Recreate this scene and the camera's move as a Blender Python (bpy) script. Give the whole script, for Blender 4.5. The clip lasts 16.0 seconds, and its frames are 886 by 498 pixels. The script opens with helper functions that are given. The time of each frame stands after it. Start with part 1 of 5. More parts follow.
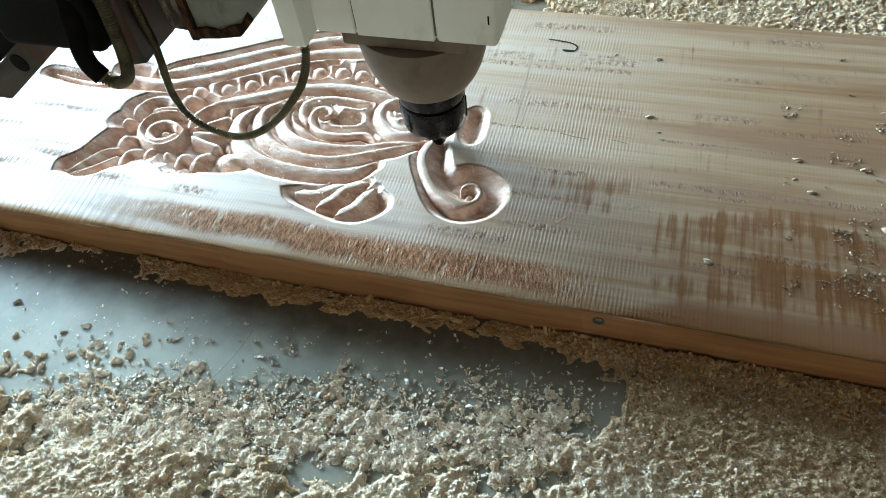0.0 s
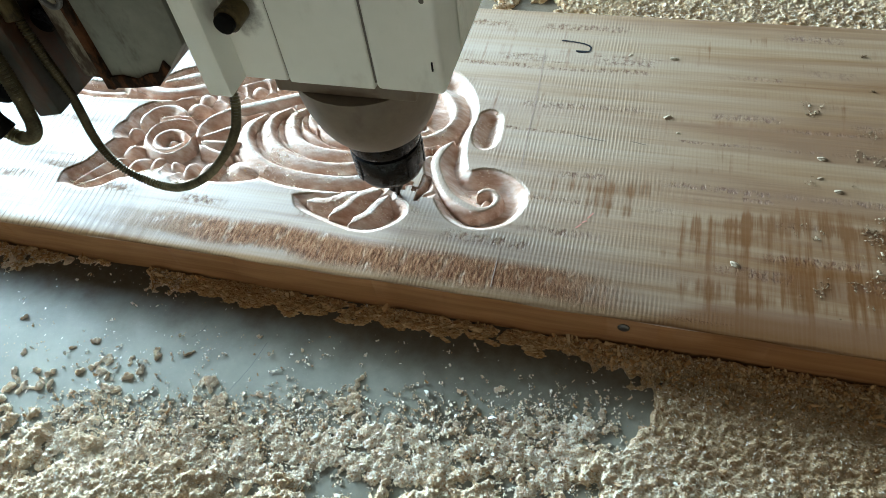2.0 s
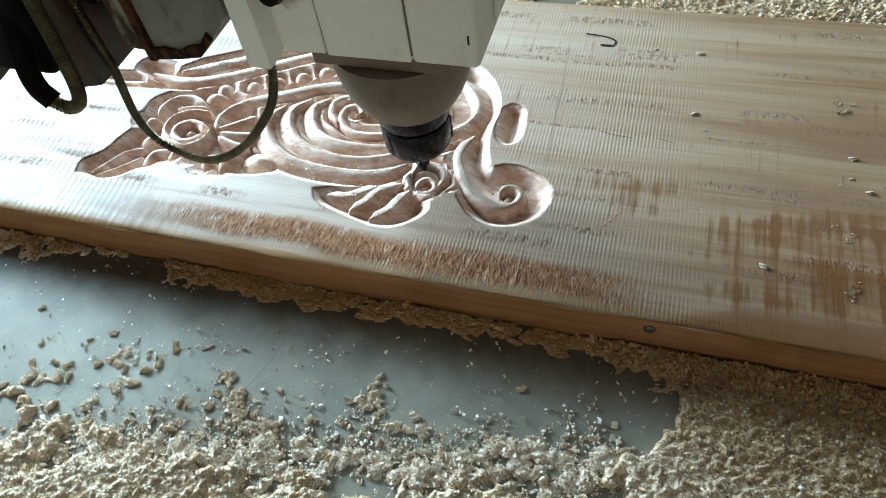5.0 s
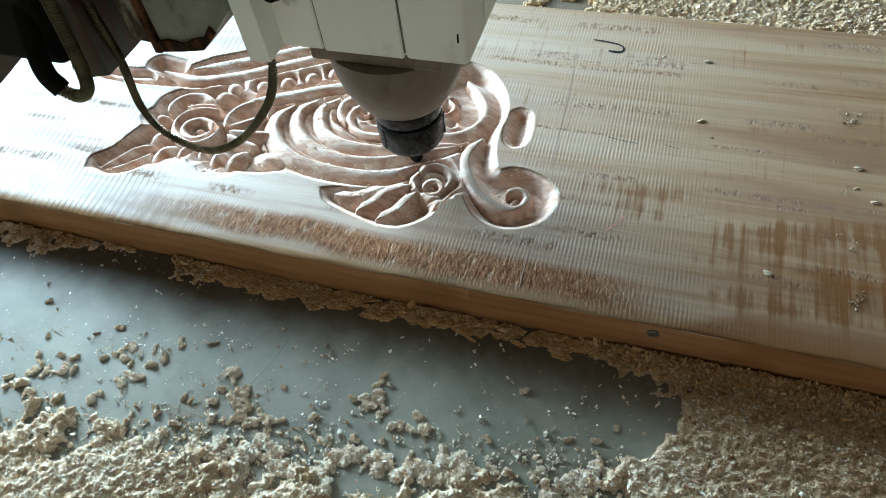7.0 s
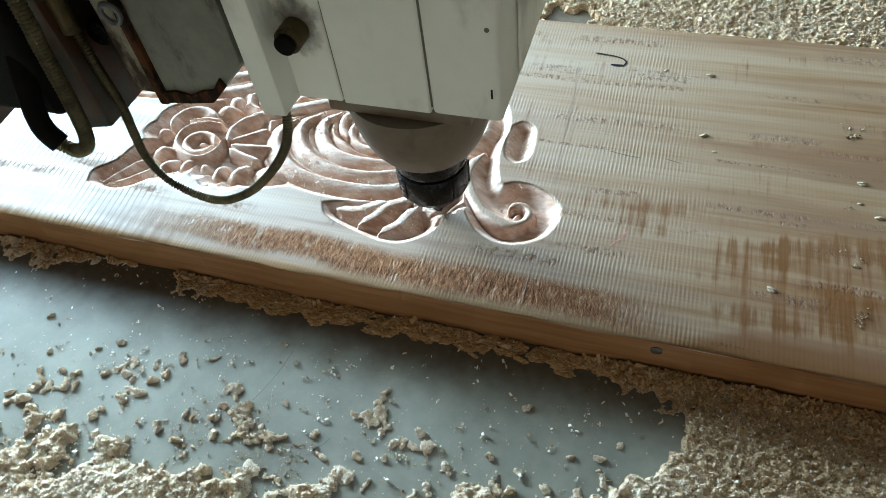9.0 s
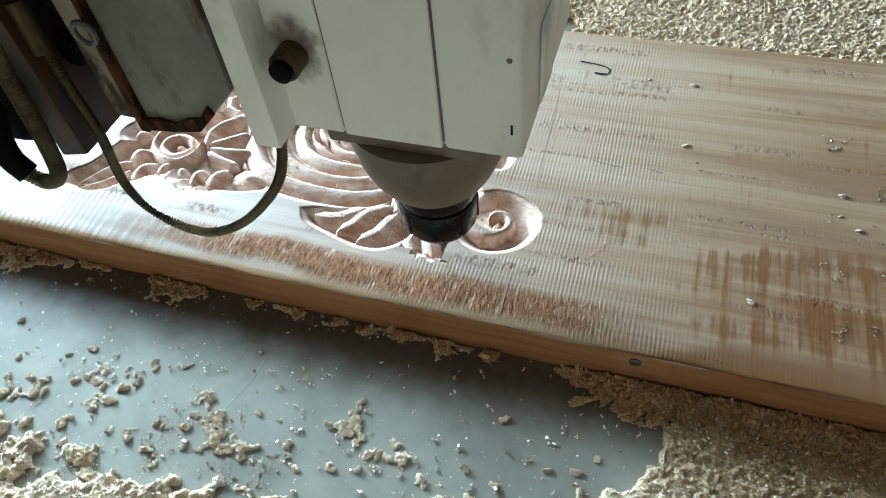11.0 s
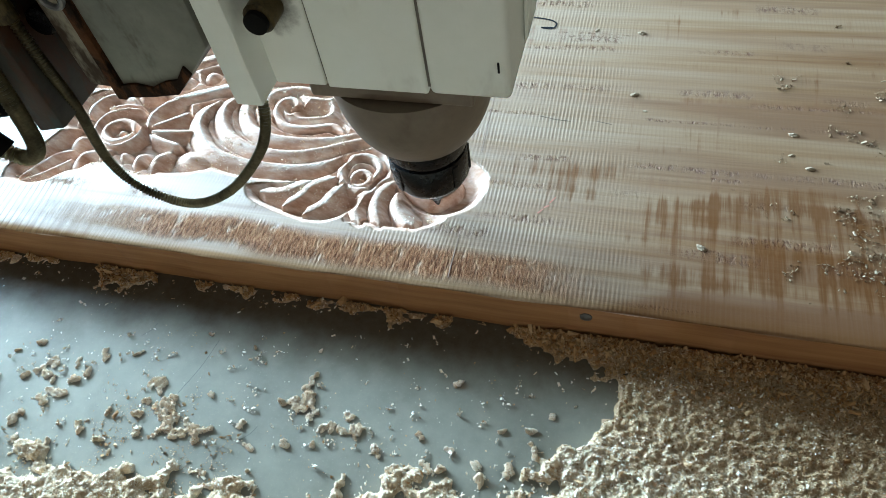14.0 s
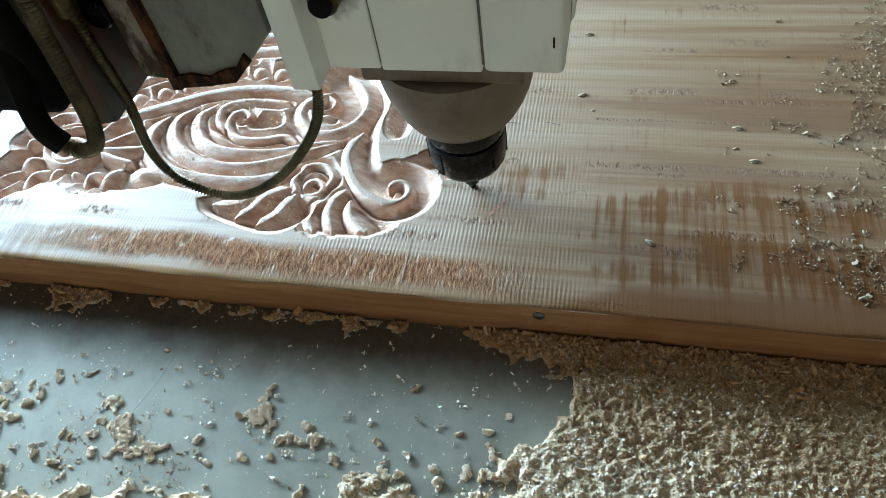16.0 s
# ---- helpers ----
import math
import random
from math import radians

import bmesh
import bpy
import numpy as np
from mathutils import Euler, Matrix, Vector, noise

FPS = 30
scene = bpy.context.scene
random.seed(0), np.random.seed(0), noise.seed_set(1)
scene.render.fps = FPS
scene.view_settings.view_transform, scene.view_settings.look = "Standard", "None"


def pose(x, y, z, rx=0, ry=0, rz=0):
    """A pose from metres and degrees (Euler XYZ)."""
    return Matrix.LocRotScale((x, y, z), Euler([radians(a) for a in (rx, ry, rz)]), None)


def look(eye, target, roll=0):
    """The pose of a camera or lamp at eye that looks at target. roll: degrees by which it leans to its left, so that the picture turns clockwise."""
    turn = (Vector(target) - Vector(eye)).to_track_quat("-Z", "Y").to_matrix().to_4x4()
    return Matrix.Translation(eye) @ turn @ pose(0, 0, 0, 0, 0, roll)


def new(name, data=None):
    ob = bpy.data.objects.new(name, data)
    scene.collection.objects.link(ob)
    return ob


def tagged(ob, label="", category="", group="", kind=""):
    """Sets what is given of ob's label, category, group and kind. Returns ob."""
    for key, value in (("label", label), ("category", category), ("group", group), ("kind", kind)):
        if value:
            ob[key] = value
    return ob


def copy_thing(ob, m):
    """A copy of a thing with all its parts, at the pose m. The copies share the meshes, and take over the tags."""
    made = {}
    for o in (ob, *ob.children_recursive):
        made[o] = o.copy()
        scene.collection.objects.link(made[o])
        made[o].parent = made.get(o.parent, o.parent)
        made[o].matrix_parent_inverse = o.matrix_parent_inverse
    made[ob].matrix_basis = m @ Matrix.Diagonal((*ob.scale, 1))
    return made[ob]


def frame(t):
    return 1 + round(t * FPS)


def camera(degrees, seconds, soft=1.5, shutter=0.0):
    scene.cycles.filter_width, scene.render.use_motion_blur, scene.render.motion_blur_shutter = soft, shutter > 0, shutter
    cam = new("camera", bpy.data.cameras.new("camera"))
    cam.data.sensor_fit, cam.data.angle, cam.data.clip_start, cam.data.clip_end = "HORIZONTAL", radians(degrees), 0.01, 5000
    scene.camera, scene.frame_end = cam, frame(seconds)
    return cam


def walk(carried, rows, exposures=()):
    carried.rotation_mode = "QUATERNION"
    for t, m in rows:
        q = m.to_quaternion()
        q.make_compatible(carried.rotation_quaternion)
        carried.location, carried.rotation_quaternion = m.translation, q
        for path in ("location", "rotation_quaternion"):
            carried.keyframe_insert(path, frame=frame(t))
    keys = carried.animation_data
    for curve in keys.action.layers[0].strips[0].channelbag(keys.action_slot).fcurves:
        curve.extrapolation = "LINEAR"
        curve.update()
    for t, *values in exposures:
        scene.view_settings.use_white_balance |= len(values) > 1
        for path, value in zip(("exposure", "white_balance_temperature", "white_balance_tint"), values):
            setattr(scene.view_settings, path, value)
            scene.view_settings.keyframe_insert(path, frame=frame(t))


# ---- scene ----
cam = camera(65.0, 16.0, soft=0.75)
PATH = [
    (0, (0.0044, -0.2269, 0.3785), (-0.2352, 0.3458, -0.4054), -8.99),
    (0.5, (0.0038, -0.2237, 0.3800), (-0.2386, 0.3560, -0.3980), -9.82),
    (1, (0.0032, -0.2228, 0.3732), (-0.2258, 0.3608, -0.4059), -9.18),
    (1.5, (-0.0042, -0.2236, 0.3749), (-0.2371, 0.3676, -0.3973), -8.09),
    (2, (-0.0083, -0.2223, 0.3713), (-0.2511, 0.3561, -0.4075), -9.98),
    (2.5, (-0.0134, -0.2193, 0.3720), (-0.2501, 0.3569, -0.4102), -8.90),
    (3, (-0.0153, -0.2185, 0.3730), (-0.2588, 0.3621, -0.4040), -8.80),
    (3.5, (-0.0155, -0.2163, 0.3718), (-0.2644, 0.3558, -0.4097), -9.96),
    (6, (-0.0220, -0.2209, 0.3702), (-0.2744, 0.3408, -0.4177), -9.57),
    (6.5, (-0.0217, -0.2223, 0.3721), (-0.2735, 0.3468, -0.4106), -8.77),
    (7, (-0.0214, -0.2218, 0.3715), (-0.2743, 0.3466, -0.4114), -9.02),
    (7.5, (-0.0207, -0.2206, 0.3722), (-0.2734, 0.3454, -0.4125), -9.66),
    (8, (-0.0221, -0.2169, 0.3735), (-0.2737, 0.3558, -0.4068), -8.54),
    (8.5, (-0.0229, -0.2173, 0.3746), (-0.2815, 0.3550, -0.4036), -9.37),
    (11, (-0.0183, -0.2099, 0.3708), (-0.2621, 0.3739, -0.4037), -7.35),
    (11.5, (-0.0132, -0.2103, 0.3636), (-0.2574, 0.3568, -0.4229), -9.26),
    (12, (-0.0123, -0.2048, 0.3632), (-0.2577, 0.3616, -0.4235), -9.57),
    (12.5, (-0.0111, -0.2068, 0.3641), (-0.2530, 0.3642, -0.4205), -9.04),
    (13, (-0.0019, -0.2071, 0.3570), (-0.2386, 0.3582, -0.4332), -10.13),
    (13.5, (0.0006, -0.2058, 0.3621), (-0.2339, 0.3591, -0.4290), -9.62),
    (14, (0.0095, -0.2025, 0.3570), (-0.2241, 0.3569, -0.4383), -11.26),
    (14.5, (0.0150, -0.2034, 0.3574), (-0.2084, 0.3613, -0.4371), -11.44),
    (15, (0.0150, -0.1988, 0.3635), (-0.1977, 0.3629, -0.4360), -11.08),
    (15.5, (0.0195, -0.1985, 0.3630), (-0.1892, 0.3675, -0.4345), -11.22),
    (16, (0.0262, -0.2018, 0.3541), (-0.1822, 0.3740, -0.4365), -11.45),
]
walk(cam, [(t, look(eye, target, roll)) for t, eye, target, roll in PATH], exposures=[(0.0, 0.10, 6350, 8), (0.7, -0.06, 6450, 9), (8.5, -0.12, 6400, 9), (11.0, 0.05, 6300, 9), (13.0, 0.06, 6250, 9), (14.2, 0.04, 6220, 9), (15.0, 0.18, 6180, 9), (16.0, -0.04, 6150, 8)])

# ---- world, window light, exposure ----
world = bpy.data.worlds.new("sky")
scene.world = world
world.use_nodes = True
wn = world.node_tree
sky = wn.nodes.new("ShaderNodeTexSky")
sky.sky_type, sky.sun_disc = "NISHITA", False
sky.sun_elevation, sky.sun_rotation = radians(42), radians(-60)
wn.nodes["Background"].inputs[1].default_value = 0.05
wn.links.new(sky.outputs[0], wn.nodes["Background"].inputs[0])

SKY_LIGHT, NORTH_LIGHT, BACK_LIGHT = 262.0, 66.0, 13.0


def window_lamp(name, x, y, z, w, h, towards, power, colour):
    lamp = bpy.data.lights.new(name, "AREA")
    lamp.shape, lamp.size, lamp.size_y, lamp.energy, lamp.color = "RECTANGLE", w, h, power, colour
    ob = new(name, lamp)
    ob.matrix_world = look((x, y, z), towards)
    return ob


# daylight of the wide shed opening on the west side
window_lamp("window_daylight", -1.62, 0.86, 0.41, 1.0, 0.54, (0.0, 0.86, 0.41), SKY_LIGHT, (0.555, 0.81, 1.0))
# of the opening round the corner in the north wall
window_lamp("north_daylight", -1.10, 1.52, 0.95, 0.80, 0.70, (-1.10, 0.0, 0.95), NORTH_LIGHT, (0.56, 0.81, 1.0))
# and an added warm fill from behind the camera, set in an unseen doorway
window_lamp("back_fill", 0.3, -2.95, 0.75, 2.0, 2.0, (0.3, 0.0, 0.75), BACK_LIGHT, (1.0, 0.83, 0.63))
scene.view_settings.exposure = 0.0

TOP = 0.030          # plank thickness
WIDE = 0.294         # plank width
rng = np.random.default_rng(7)


# ---- materials ----
def nodes(name):
    m = bpy.data.materials.new(name)
    m.use_nodes = True
    t = m.node_tree
    return m, t, t.nodes["Principled BSDF"]


def link(t, a, b):
    t.links.new(a, b)


def math_node(t, op, a, b=None, c=None, clamp=False):
    n = t.nodes.new("ShaderNodeMath")
    n.operation, n.use_clamp = op, clamp
    for i, v in enumerate((a, b, c)):
        if v is None:
            continue
        if isinstance(v, (int, float)):
            n.inputs[i].default_value = v
        else:
            t.links.new(v, n.inputs[i])
    return n.outputs[0]


def smooth(t, value, low, high):
    n = t.nodes.new("ShaderNodeMapRange")
    n.interpolation_type = "SMOOTHSTEP"
    t.links.new(value, n.inputs[0])
    n.inputs[1].default_value, n.inputs[2].default_value = low, high
    return n.outputs[0]


def noise_at(t, vector, scale, detail=3.0, rough=0.55, stretch=(1, 1, 1), shift=(0, 0, 0)):
    mp = t.nodes.new("ShaderNodeMapping")
    mp.inputs["Scale"].default_value = stretch
    mp.inputs["Location"].default_value = shift
    t.links.new(vector, mp.inputs[0])
    n = t.nodes.new("ShaderNodeTexNoise")
    n.inputs["Scale"].default_value, n.inputs["Detail"].default_value, n.inputs["Roughness"].default_value = scale, detail, rough
    t.links.new(mp.outputs[0], n.inputs["Vector"])
    return n.outputs[0]


def ramp(t, value, *stops):
    n = t.nodes.new("ShaderNodeValToRGB")
    el = n.color_ramp.elements
    while len(el) < len(stops):
        el.new(0.5)
    for e, (p, c) in zip(el, stops):
        e.position, e.color = p, (*c, 1)
    t.links.new(value, n.inputs[0])
    return n.outputs[0]


def mix(t, fac, a, b, mode="MIX"):
    n = t.nodes.new("ShaderNodeMix")
    n.data_type, n.blend_type = "RGBA", mode
    for socket, v in ((n.inputs[0], fac), (n.inputs[6], a), (n.inputs[7], b)):
        if isinstance(v, (int, float)):
            socket.default_value = v
        elif isinstance(v, tuple):
            socket.default_value = (*v, 1)
        else:
            t.links.new(v, socket)
    return n.outputs[2]


def bump(t, p, height, strength, distance):
    n = t.nodes.new("ShaderNodeBump")
    n.inputs["Strength"].default_value, n.inputs["Distance"].default_value = strength, distance
    t.links.new(height, n.inputs["Height"])
    t.links.new(n.outputs[0], p.inputs["Normal"])


def place(t):
    g = t.nodes.new("ShaderNodeNewGeometry")
    s = t.nodes.new("ShaderNodeSeparateXYZ")
    t.links.new(g.outputs["Position"], s.inputs[0])
    return g.outputs["Position"], s.outputs


def make_wood():
    """Sawn pale board: long grain, cross saw marks, torn-grain bands, brown stains; fresh-cut wood in the carving."""
    m, t, p = nodes("sawn_board")
    pos, (x, y, z) = place(t)
    grain = noise_at(t, pos, 1.0, 5, 0.6, (5, 150, 60))
    broad = noise_at(t, pos, 1.0, 3, 0.5, (2.2, 26, 10), (3, 1, 0))
    # browner eastwards: duller wood, and the daylight's fall-off put into its tone
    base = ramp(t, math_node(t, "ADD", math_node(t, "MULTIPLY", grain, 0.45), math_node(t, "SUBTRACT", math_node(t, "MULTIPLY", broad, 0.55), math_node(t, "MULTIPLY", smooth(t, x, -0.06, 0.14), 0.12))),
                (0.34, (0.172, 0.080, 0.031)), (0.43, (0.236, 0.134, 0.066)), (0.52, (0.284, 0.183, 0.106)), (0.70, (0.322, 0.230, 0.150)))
    # cross saw marks
    wob = noise_at(t, pos, 1.0, 2, 0.5, (30, 12, 1))
    saw = math_node(t, "SINE", math_node(t, "MULTIPLY", math_node(t, "ADD", x, math_node(t, "MULTIPLY", wob, 0.004)), 2600.0))
    sawmask = math_node(t, "MULTIPLY", smooth(t, noise_at(t, pos, 1.0, 3, 0.6, (14, 60, 1), (1, 5, 0)), 0.38, 0.62), math_node(t, "SUBTRACT", 1.0, math_node(t, "MULTIPLY", smooth(t, x, -0.03, 0.05), math_node(t, "MAXIMUM", smooth(t, y, 0.03, 0.06), smooth(t, x, 0.02, 0.07)))))
    # rows of torn grain
    bands = noise_at(t, pos, 1.0, 3, 0.6, (3, 45, 1), (7, 2, 0))
    drift = math_node(t, "MULTIPLY", math_node(t, "SUBTRACT", noise_at(t, pos, 1.0, 2, 0.5, (9, 3, 1), (4, 4, 0)), 0.5), 0.012)
    yy = math_node(t, "ADD", y, drift)
    tearmask = smooth(t, bands, 0.66, 0.72)
    for k, (y0, half) in enumerate(((0.274, 0.004), (0.232, 0.004), (0.221, 0.0025), (0.178, 0.003), (0.109, 0.0025), (0.085, 0.0028), (0.059, 0.0032), (0.045, 0.0040), (0.150, 0.0012))):
        near = math_node(t, "SUBTRACT", 1.0, smooth(t, math_node(t, "ABSOLUTE", math_node(t, "SUBTRACT", yy, y0)), half * 0.5, half * 1.5))
        tearmask = math_node(t, "MAXIMUM", tearmask, math_node(t, "MULTIPLY", near, smooth(t, noise_at(t, pos, 1.0, 2, 0.5, (14, 1, 1), (k * 3.7, k, 0)), 0.46, 0.57)))
    tear = noise_at(t, pos, 1.0, 3, 0.7, (420, 150, 100))
    tearmask = math_node(t, "MULTIPLY", tearmask, smooth(t, noise_at(t, pos, 1.0, 3, 0.7, (240, 170, 1), (6, 6, 0)), 0.40, 0.60))
    pebble = noise_at(t, pos, 1.0, 4, 0.75, (430, 130, 100), (5, 3, 0))
    # warm scuffed strip along the near edge
    wander = math_node(t, "MULTIPLY", math_node(t, "SUBTRACT", noise_at(t, pos, 7.0, 3), 0.5), 0.03)
    strip_y = math_node(t, "ABSOLUTE", math_node(t, "SUBTRACT", math_node(t, "ADD", y, wander), math_node(t, "MULTIPLY_ADD", x, -0.035, 0.012)))
    strip = math_node(t, "SUBTRACT", 1.0, smooth(t, strip_y, 0.006, 0.016))
    strip = math_node(t, "MULTIPLY", strip, math_node(t, "SUBTRACT", smooth(t, x, -0.42, -0.25), smooth(t, x, -0.05, 0.02)))
    strip = math_node(t, "MULTIPLY", strip, smooth(t, noise_at(t, pos, 1.0, 3, 0.6, (120, 60, 1)), 0.2, 0.5))
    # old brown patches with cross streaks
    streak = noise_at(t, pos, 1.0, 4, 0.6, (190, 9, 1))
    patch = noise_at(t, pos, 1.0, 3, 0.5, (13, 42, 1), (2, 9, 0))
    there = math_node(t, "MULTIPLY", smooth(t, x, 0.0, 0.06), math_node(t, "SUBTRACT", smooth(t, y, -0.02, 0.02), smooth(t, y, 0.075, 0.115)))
    # reddish smear east of the volute, with some of the head's shadow painted in
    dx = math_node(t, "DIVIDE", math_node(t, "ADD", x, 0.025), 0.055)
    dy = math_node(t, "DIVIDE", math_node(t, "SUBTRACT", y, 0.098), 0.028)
    smear_shade = math_node(t, "SUBTRACT", 1.0, smooth(t, math_node(t, "ADD", math_node(t, "MULTIPLY", dx, dx), math_node(t, "MULTIPLY", dy, dy)), 0.1, 1.2))
    there = math_node(t, "MAXIMUM", there, math_node(t, "MULTIPLY", smear_shade, 0.75))
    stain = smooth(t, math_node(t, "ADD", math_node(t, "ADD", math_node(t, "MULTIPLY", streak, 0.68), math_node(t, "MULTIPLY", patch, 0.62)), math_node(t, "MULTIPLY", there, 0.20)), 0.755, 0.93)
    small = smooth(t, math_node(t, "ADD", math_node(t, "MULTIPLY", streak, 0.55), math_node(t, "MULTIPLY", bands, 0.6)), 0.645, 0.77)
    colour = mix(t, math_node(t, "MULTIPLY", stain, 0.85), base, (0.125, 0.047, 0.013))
    colour = mix(t, math_node(t, "MULTIPLY", small, 0.75), colour, (0.19, 0.09, 0.04))
    colour = mix(t, math_node(t, "MULTIPLY", strip, 0.92), colour, ramp(t, pebble, (0.38, (0.08, 0.028, 0.013)), (0.5, (0.20, 0.082, 0.038)), (0.65, (0.33, 0.175, 0.095))))
    west = math_node(t, "MULTIPLY", math_node(t, "SUBTRACT", smooth(t, x, -0.62, -0.50), smooth(t, x, -0.34, -0.27)), math_node(t, "SUBTRACT", 1.0, smooth(t, y, 0.020, 0.050)))
    colour = mix(t, math_node(t, "MULTIPLY", west, smooth(t, math_node(t, "ADD", math_node(t, "MULTIPLY", streak, 0.5), math_node(t, "MULTIPLY", patch, 0.5)), 0.40, 0.56)), colour, (0.16, 0.08, 0.034))
    band = math_node(t, "MULTIPLY", math_node(t, "SUBTRACT", 1.0, smooth(t, x, -0.42, -0.30)), smooth(t, noise_at(t, pos, 1.0, 4, 0.6, (5, 46, 1), (1, 7, 0)), 0.46, 0.60))
    colour = mix(t, math_node(t, "MULTIPLY", band, 0.75), colour, (0.15, 0.078, 0.034))
    worn = math_node(t, "MULTIPLY", smooth(t, math_node(t, "SUBTRACT", math_node(t, "MULTIPLY", smooth(t, x, -0.01, 0.06), 0.021), y), -0.005, 0.008), 0.9)
    colour = mix(t, worn, colour, (0.15, 0.066, 0.026))
    colour = mix(t, math_node(t, "MULTIPLY", math_node(t, "MULTIPLY", tearmask, math_node(t, "SUBTRACT", 1.0, smooth(t, tear, 0.44, 0.58))), 0.9), colour, (0.11, 0.043, 0.019))
    colour = mix(t, math_node(t, "MULTIPLY", math_node(t, "MULTIPLY", smooth(t, saw, 0.0, 1.0), math_node(t, "MULTIPLY_ADD", sawmask, 0.7, 0.3)), 0.52), colour, (0.17, 0.095, 0.05))
    slant = math_node(t, "ADD", x, math_node(t, "MULTIPLY", y, 0.12))
    lines = math_node(t, "POWER", math_node(t, "ABSOLUTE", math_node(t, "SINE", math_node(t, "MULTIPLY", math_node(t, "ADD", slant, math_node(t, "MULTIPLY", wob, 0.006)), 640.0))), 14.0)
    lmask = math_node(t, "MULTIPLY", math_node(t, "SUBTRACT", 1.0, smooth(t, x, -0.39, -0.31)), smooth(t, noise_at(t, pos, 1.0, 3, 0.6, (14, 30, 1), (9, 3, 0)), 0.40, 0.52))
    colour = mix(t, math_node(t, "MULTIPLY", math_node(t, "MULTIPLY", lines, lmask), 1.0, clamp=True), colour, (0.12, 0.062, 0.03))
    cut = math_node(t, "SUBTRACT", 1.0, smooth(t, z, TOP - 0.0012, TOP - 0.0005))
    fresh = ramp(t, noise_at(t, pos, 1.0, 4, 0.6, (60, 160, 90)), (0.3, (0.42, 0.225, 0.145)), (0.5, (0.60, 0.40, 0.305)), (0.7, (0.76, 0.63, 0.54)))
    colour = mix(t, cut, colour, fresh)
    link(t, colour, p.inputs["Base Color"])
    link(t, math_node(t, "MULTIPLY_ADD", cut, 0.10, math_node(t, "ADD", math_node(t, "MULTIPLY_ADD", grain, 0.2, 0.47), math_node(t, "MULTIPLY", math_node(t, "MAXIMUM", math_node(t, "MAXIMUM", strip, worn), tearmask), 0.4))), p.inputs["Roughness"])
    dull = math_node(t, "MAXIMUM", strip, math_node(t, "MULTIPLY", math_node(t, "MAXIMUM", math_node(t, "MAXIMUM", stain, worn), cut), 0.9))
    dull = math_node(t, "MAXIMUM", dull, math_node(t, "MAXIMUM", math_node(t, "MULTIPLY", lines, lmask), math_node(t, "MAXIMUM", math_node(t, "MULTIPLY", west, 0.6), math_node(t, "MULTIPLY", band, 0.7))))
    sheen = math_node(t, "MULTIPLY_ADD", smooth(t, noise_at(t, pos, 1.0, 4, 0.6, (3.5, 70, 1), (6, 2, 0)), 0.32, 0.62), 0.62, 0.38)
    sheen = math_node(t, "MULTIPLY", sheen, math_node(t, "MULTIPLY", smooth(t, y, 0.002, 0.013), 0.90))
    link(t, math_node(t, "MULTIPLY", sheen, math_node(t, "MULTIPLY_ADD", dull, -0.85, 1.0)), p.inputs["Specular IOR Level"])
    height = math_node(t, "ADD", math_node(t, "MULTIPLY", math_node(t, "MULTIPLY", saw, math_node(t, "MULTIPLY", math_node(t, "SUBTRACT", 1.0, cut), math_node(t, "MULTIPLY_ADD", sawmask, 0.8, 0.2))), 0.055),
                       math_node(t, "MULTIPLY", math_node(t, "MULTIPLY_ADD", tearmask, 1.1, 0.06), math_node(t, "SUBTRACT", tear, 0.62)))
    height = math_node(t, "ADD", height, math_node(t, "MULTIPLY", math_node(t, "MULTIPLY", strip, 1.8), pebble))
    height = math_node(t, "ADD", height, math_node(t, "MULTIPLY", grain, 0.35))
    bump(t, p, height, 0.85, 0.0009)
    return m


def make_edge_wood():
    m, t, p = nodes("board_edge")
    pos, (x, y, z) = place(t)
    g = noise_at(t, pos, 1.0, 4, 0.6, (9, 40, 160))
    link(t, ramp(t, g, (0.3, (0.24, 0.105, 0.038)), (0.5, (0.33, 0.16, 0.06)), (0.72, (0.42, 0.22, 0.09))), p.inputs["Base Color"])
    p.inputs["Roughness"].default_value = 0.6
    bump(t, p, g, 0.5, 0.0006)
    return m


def make_plain(name, dark, light, scale, rough=(0.4, 0.6), metal=0.0, grime=None, relief=0.0004, spec=0.5):
    """A coloured surface with two scales of variation and, if asked, grime in patches."""
    m, t, p = nodes(name)
    pos = t.nodes.new("ShaderNodeTexCoord").outputs["Object"]
    a = noise_at(t, pos, scale, 4, 0.6)
    b = noise_at(t, pos, scale * 9, 3, 0.6)
    both = math_node(t, "ADD", math_node(t, "MULTIPLY", a, 0.7), math_node(t, "MULTIPLY", b, 0.3))
    c = ramp(t, both, (0.3, dark), (0.7, light))
    if grime:
        g = smooth(t, noise_at(t, pos, scale * 1.7, 5, 0.7, (1, 1, 0.45), (4, 1, 2)), grime[0], grime[1])
        c = mix(t, math_node(t, "MULTIPLY", g, grime[3]), c, grime[2])
    link(t, c, p.inputs["Base Color"])
    link(t, math_node(t, "MULTIPLY_ADD", both, rough[1] - rough[0], rough[0]), p.inputs["Roughness"])
    p.inputs["Metallic"].default_value = metal
    p.inputs["Specular IOR Level"].default_value = spec
    bump(t, p, b, 0.4, relief)
    return m


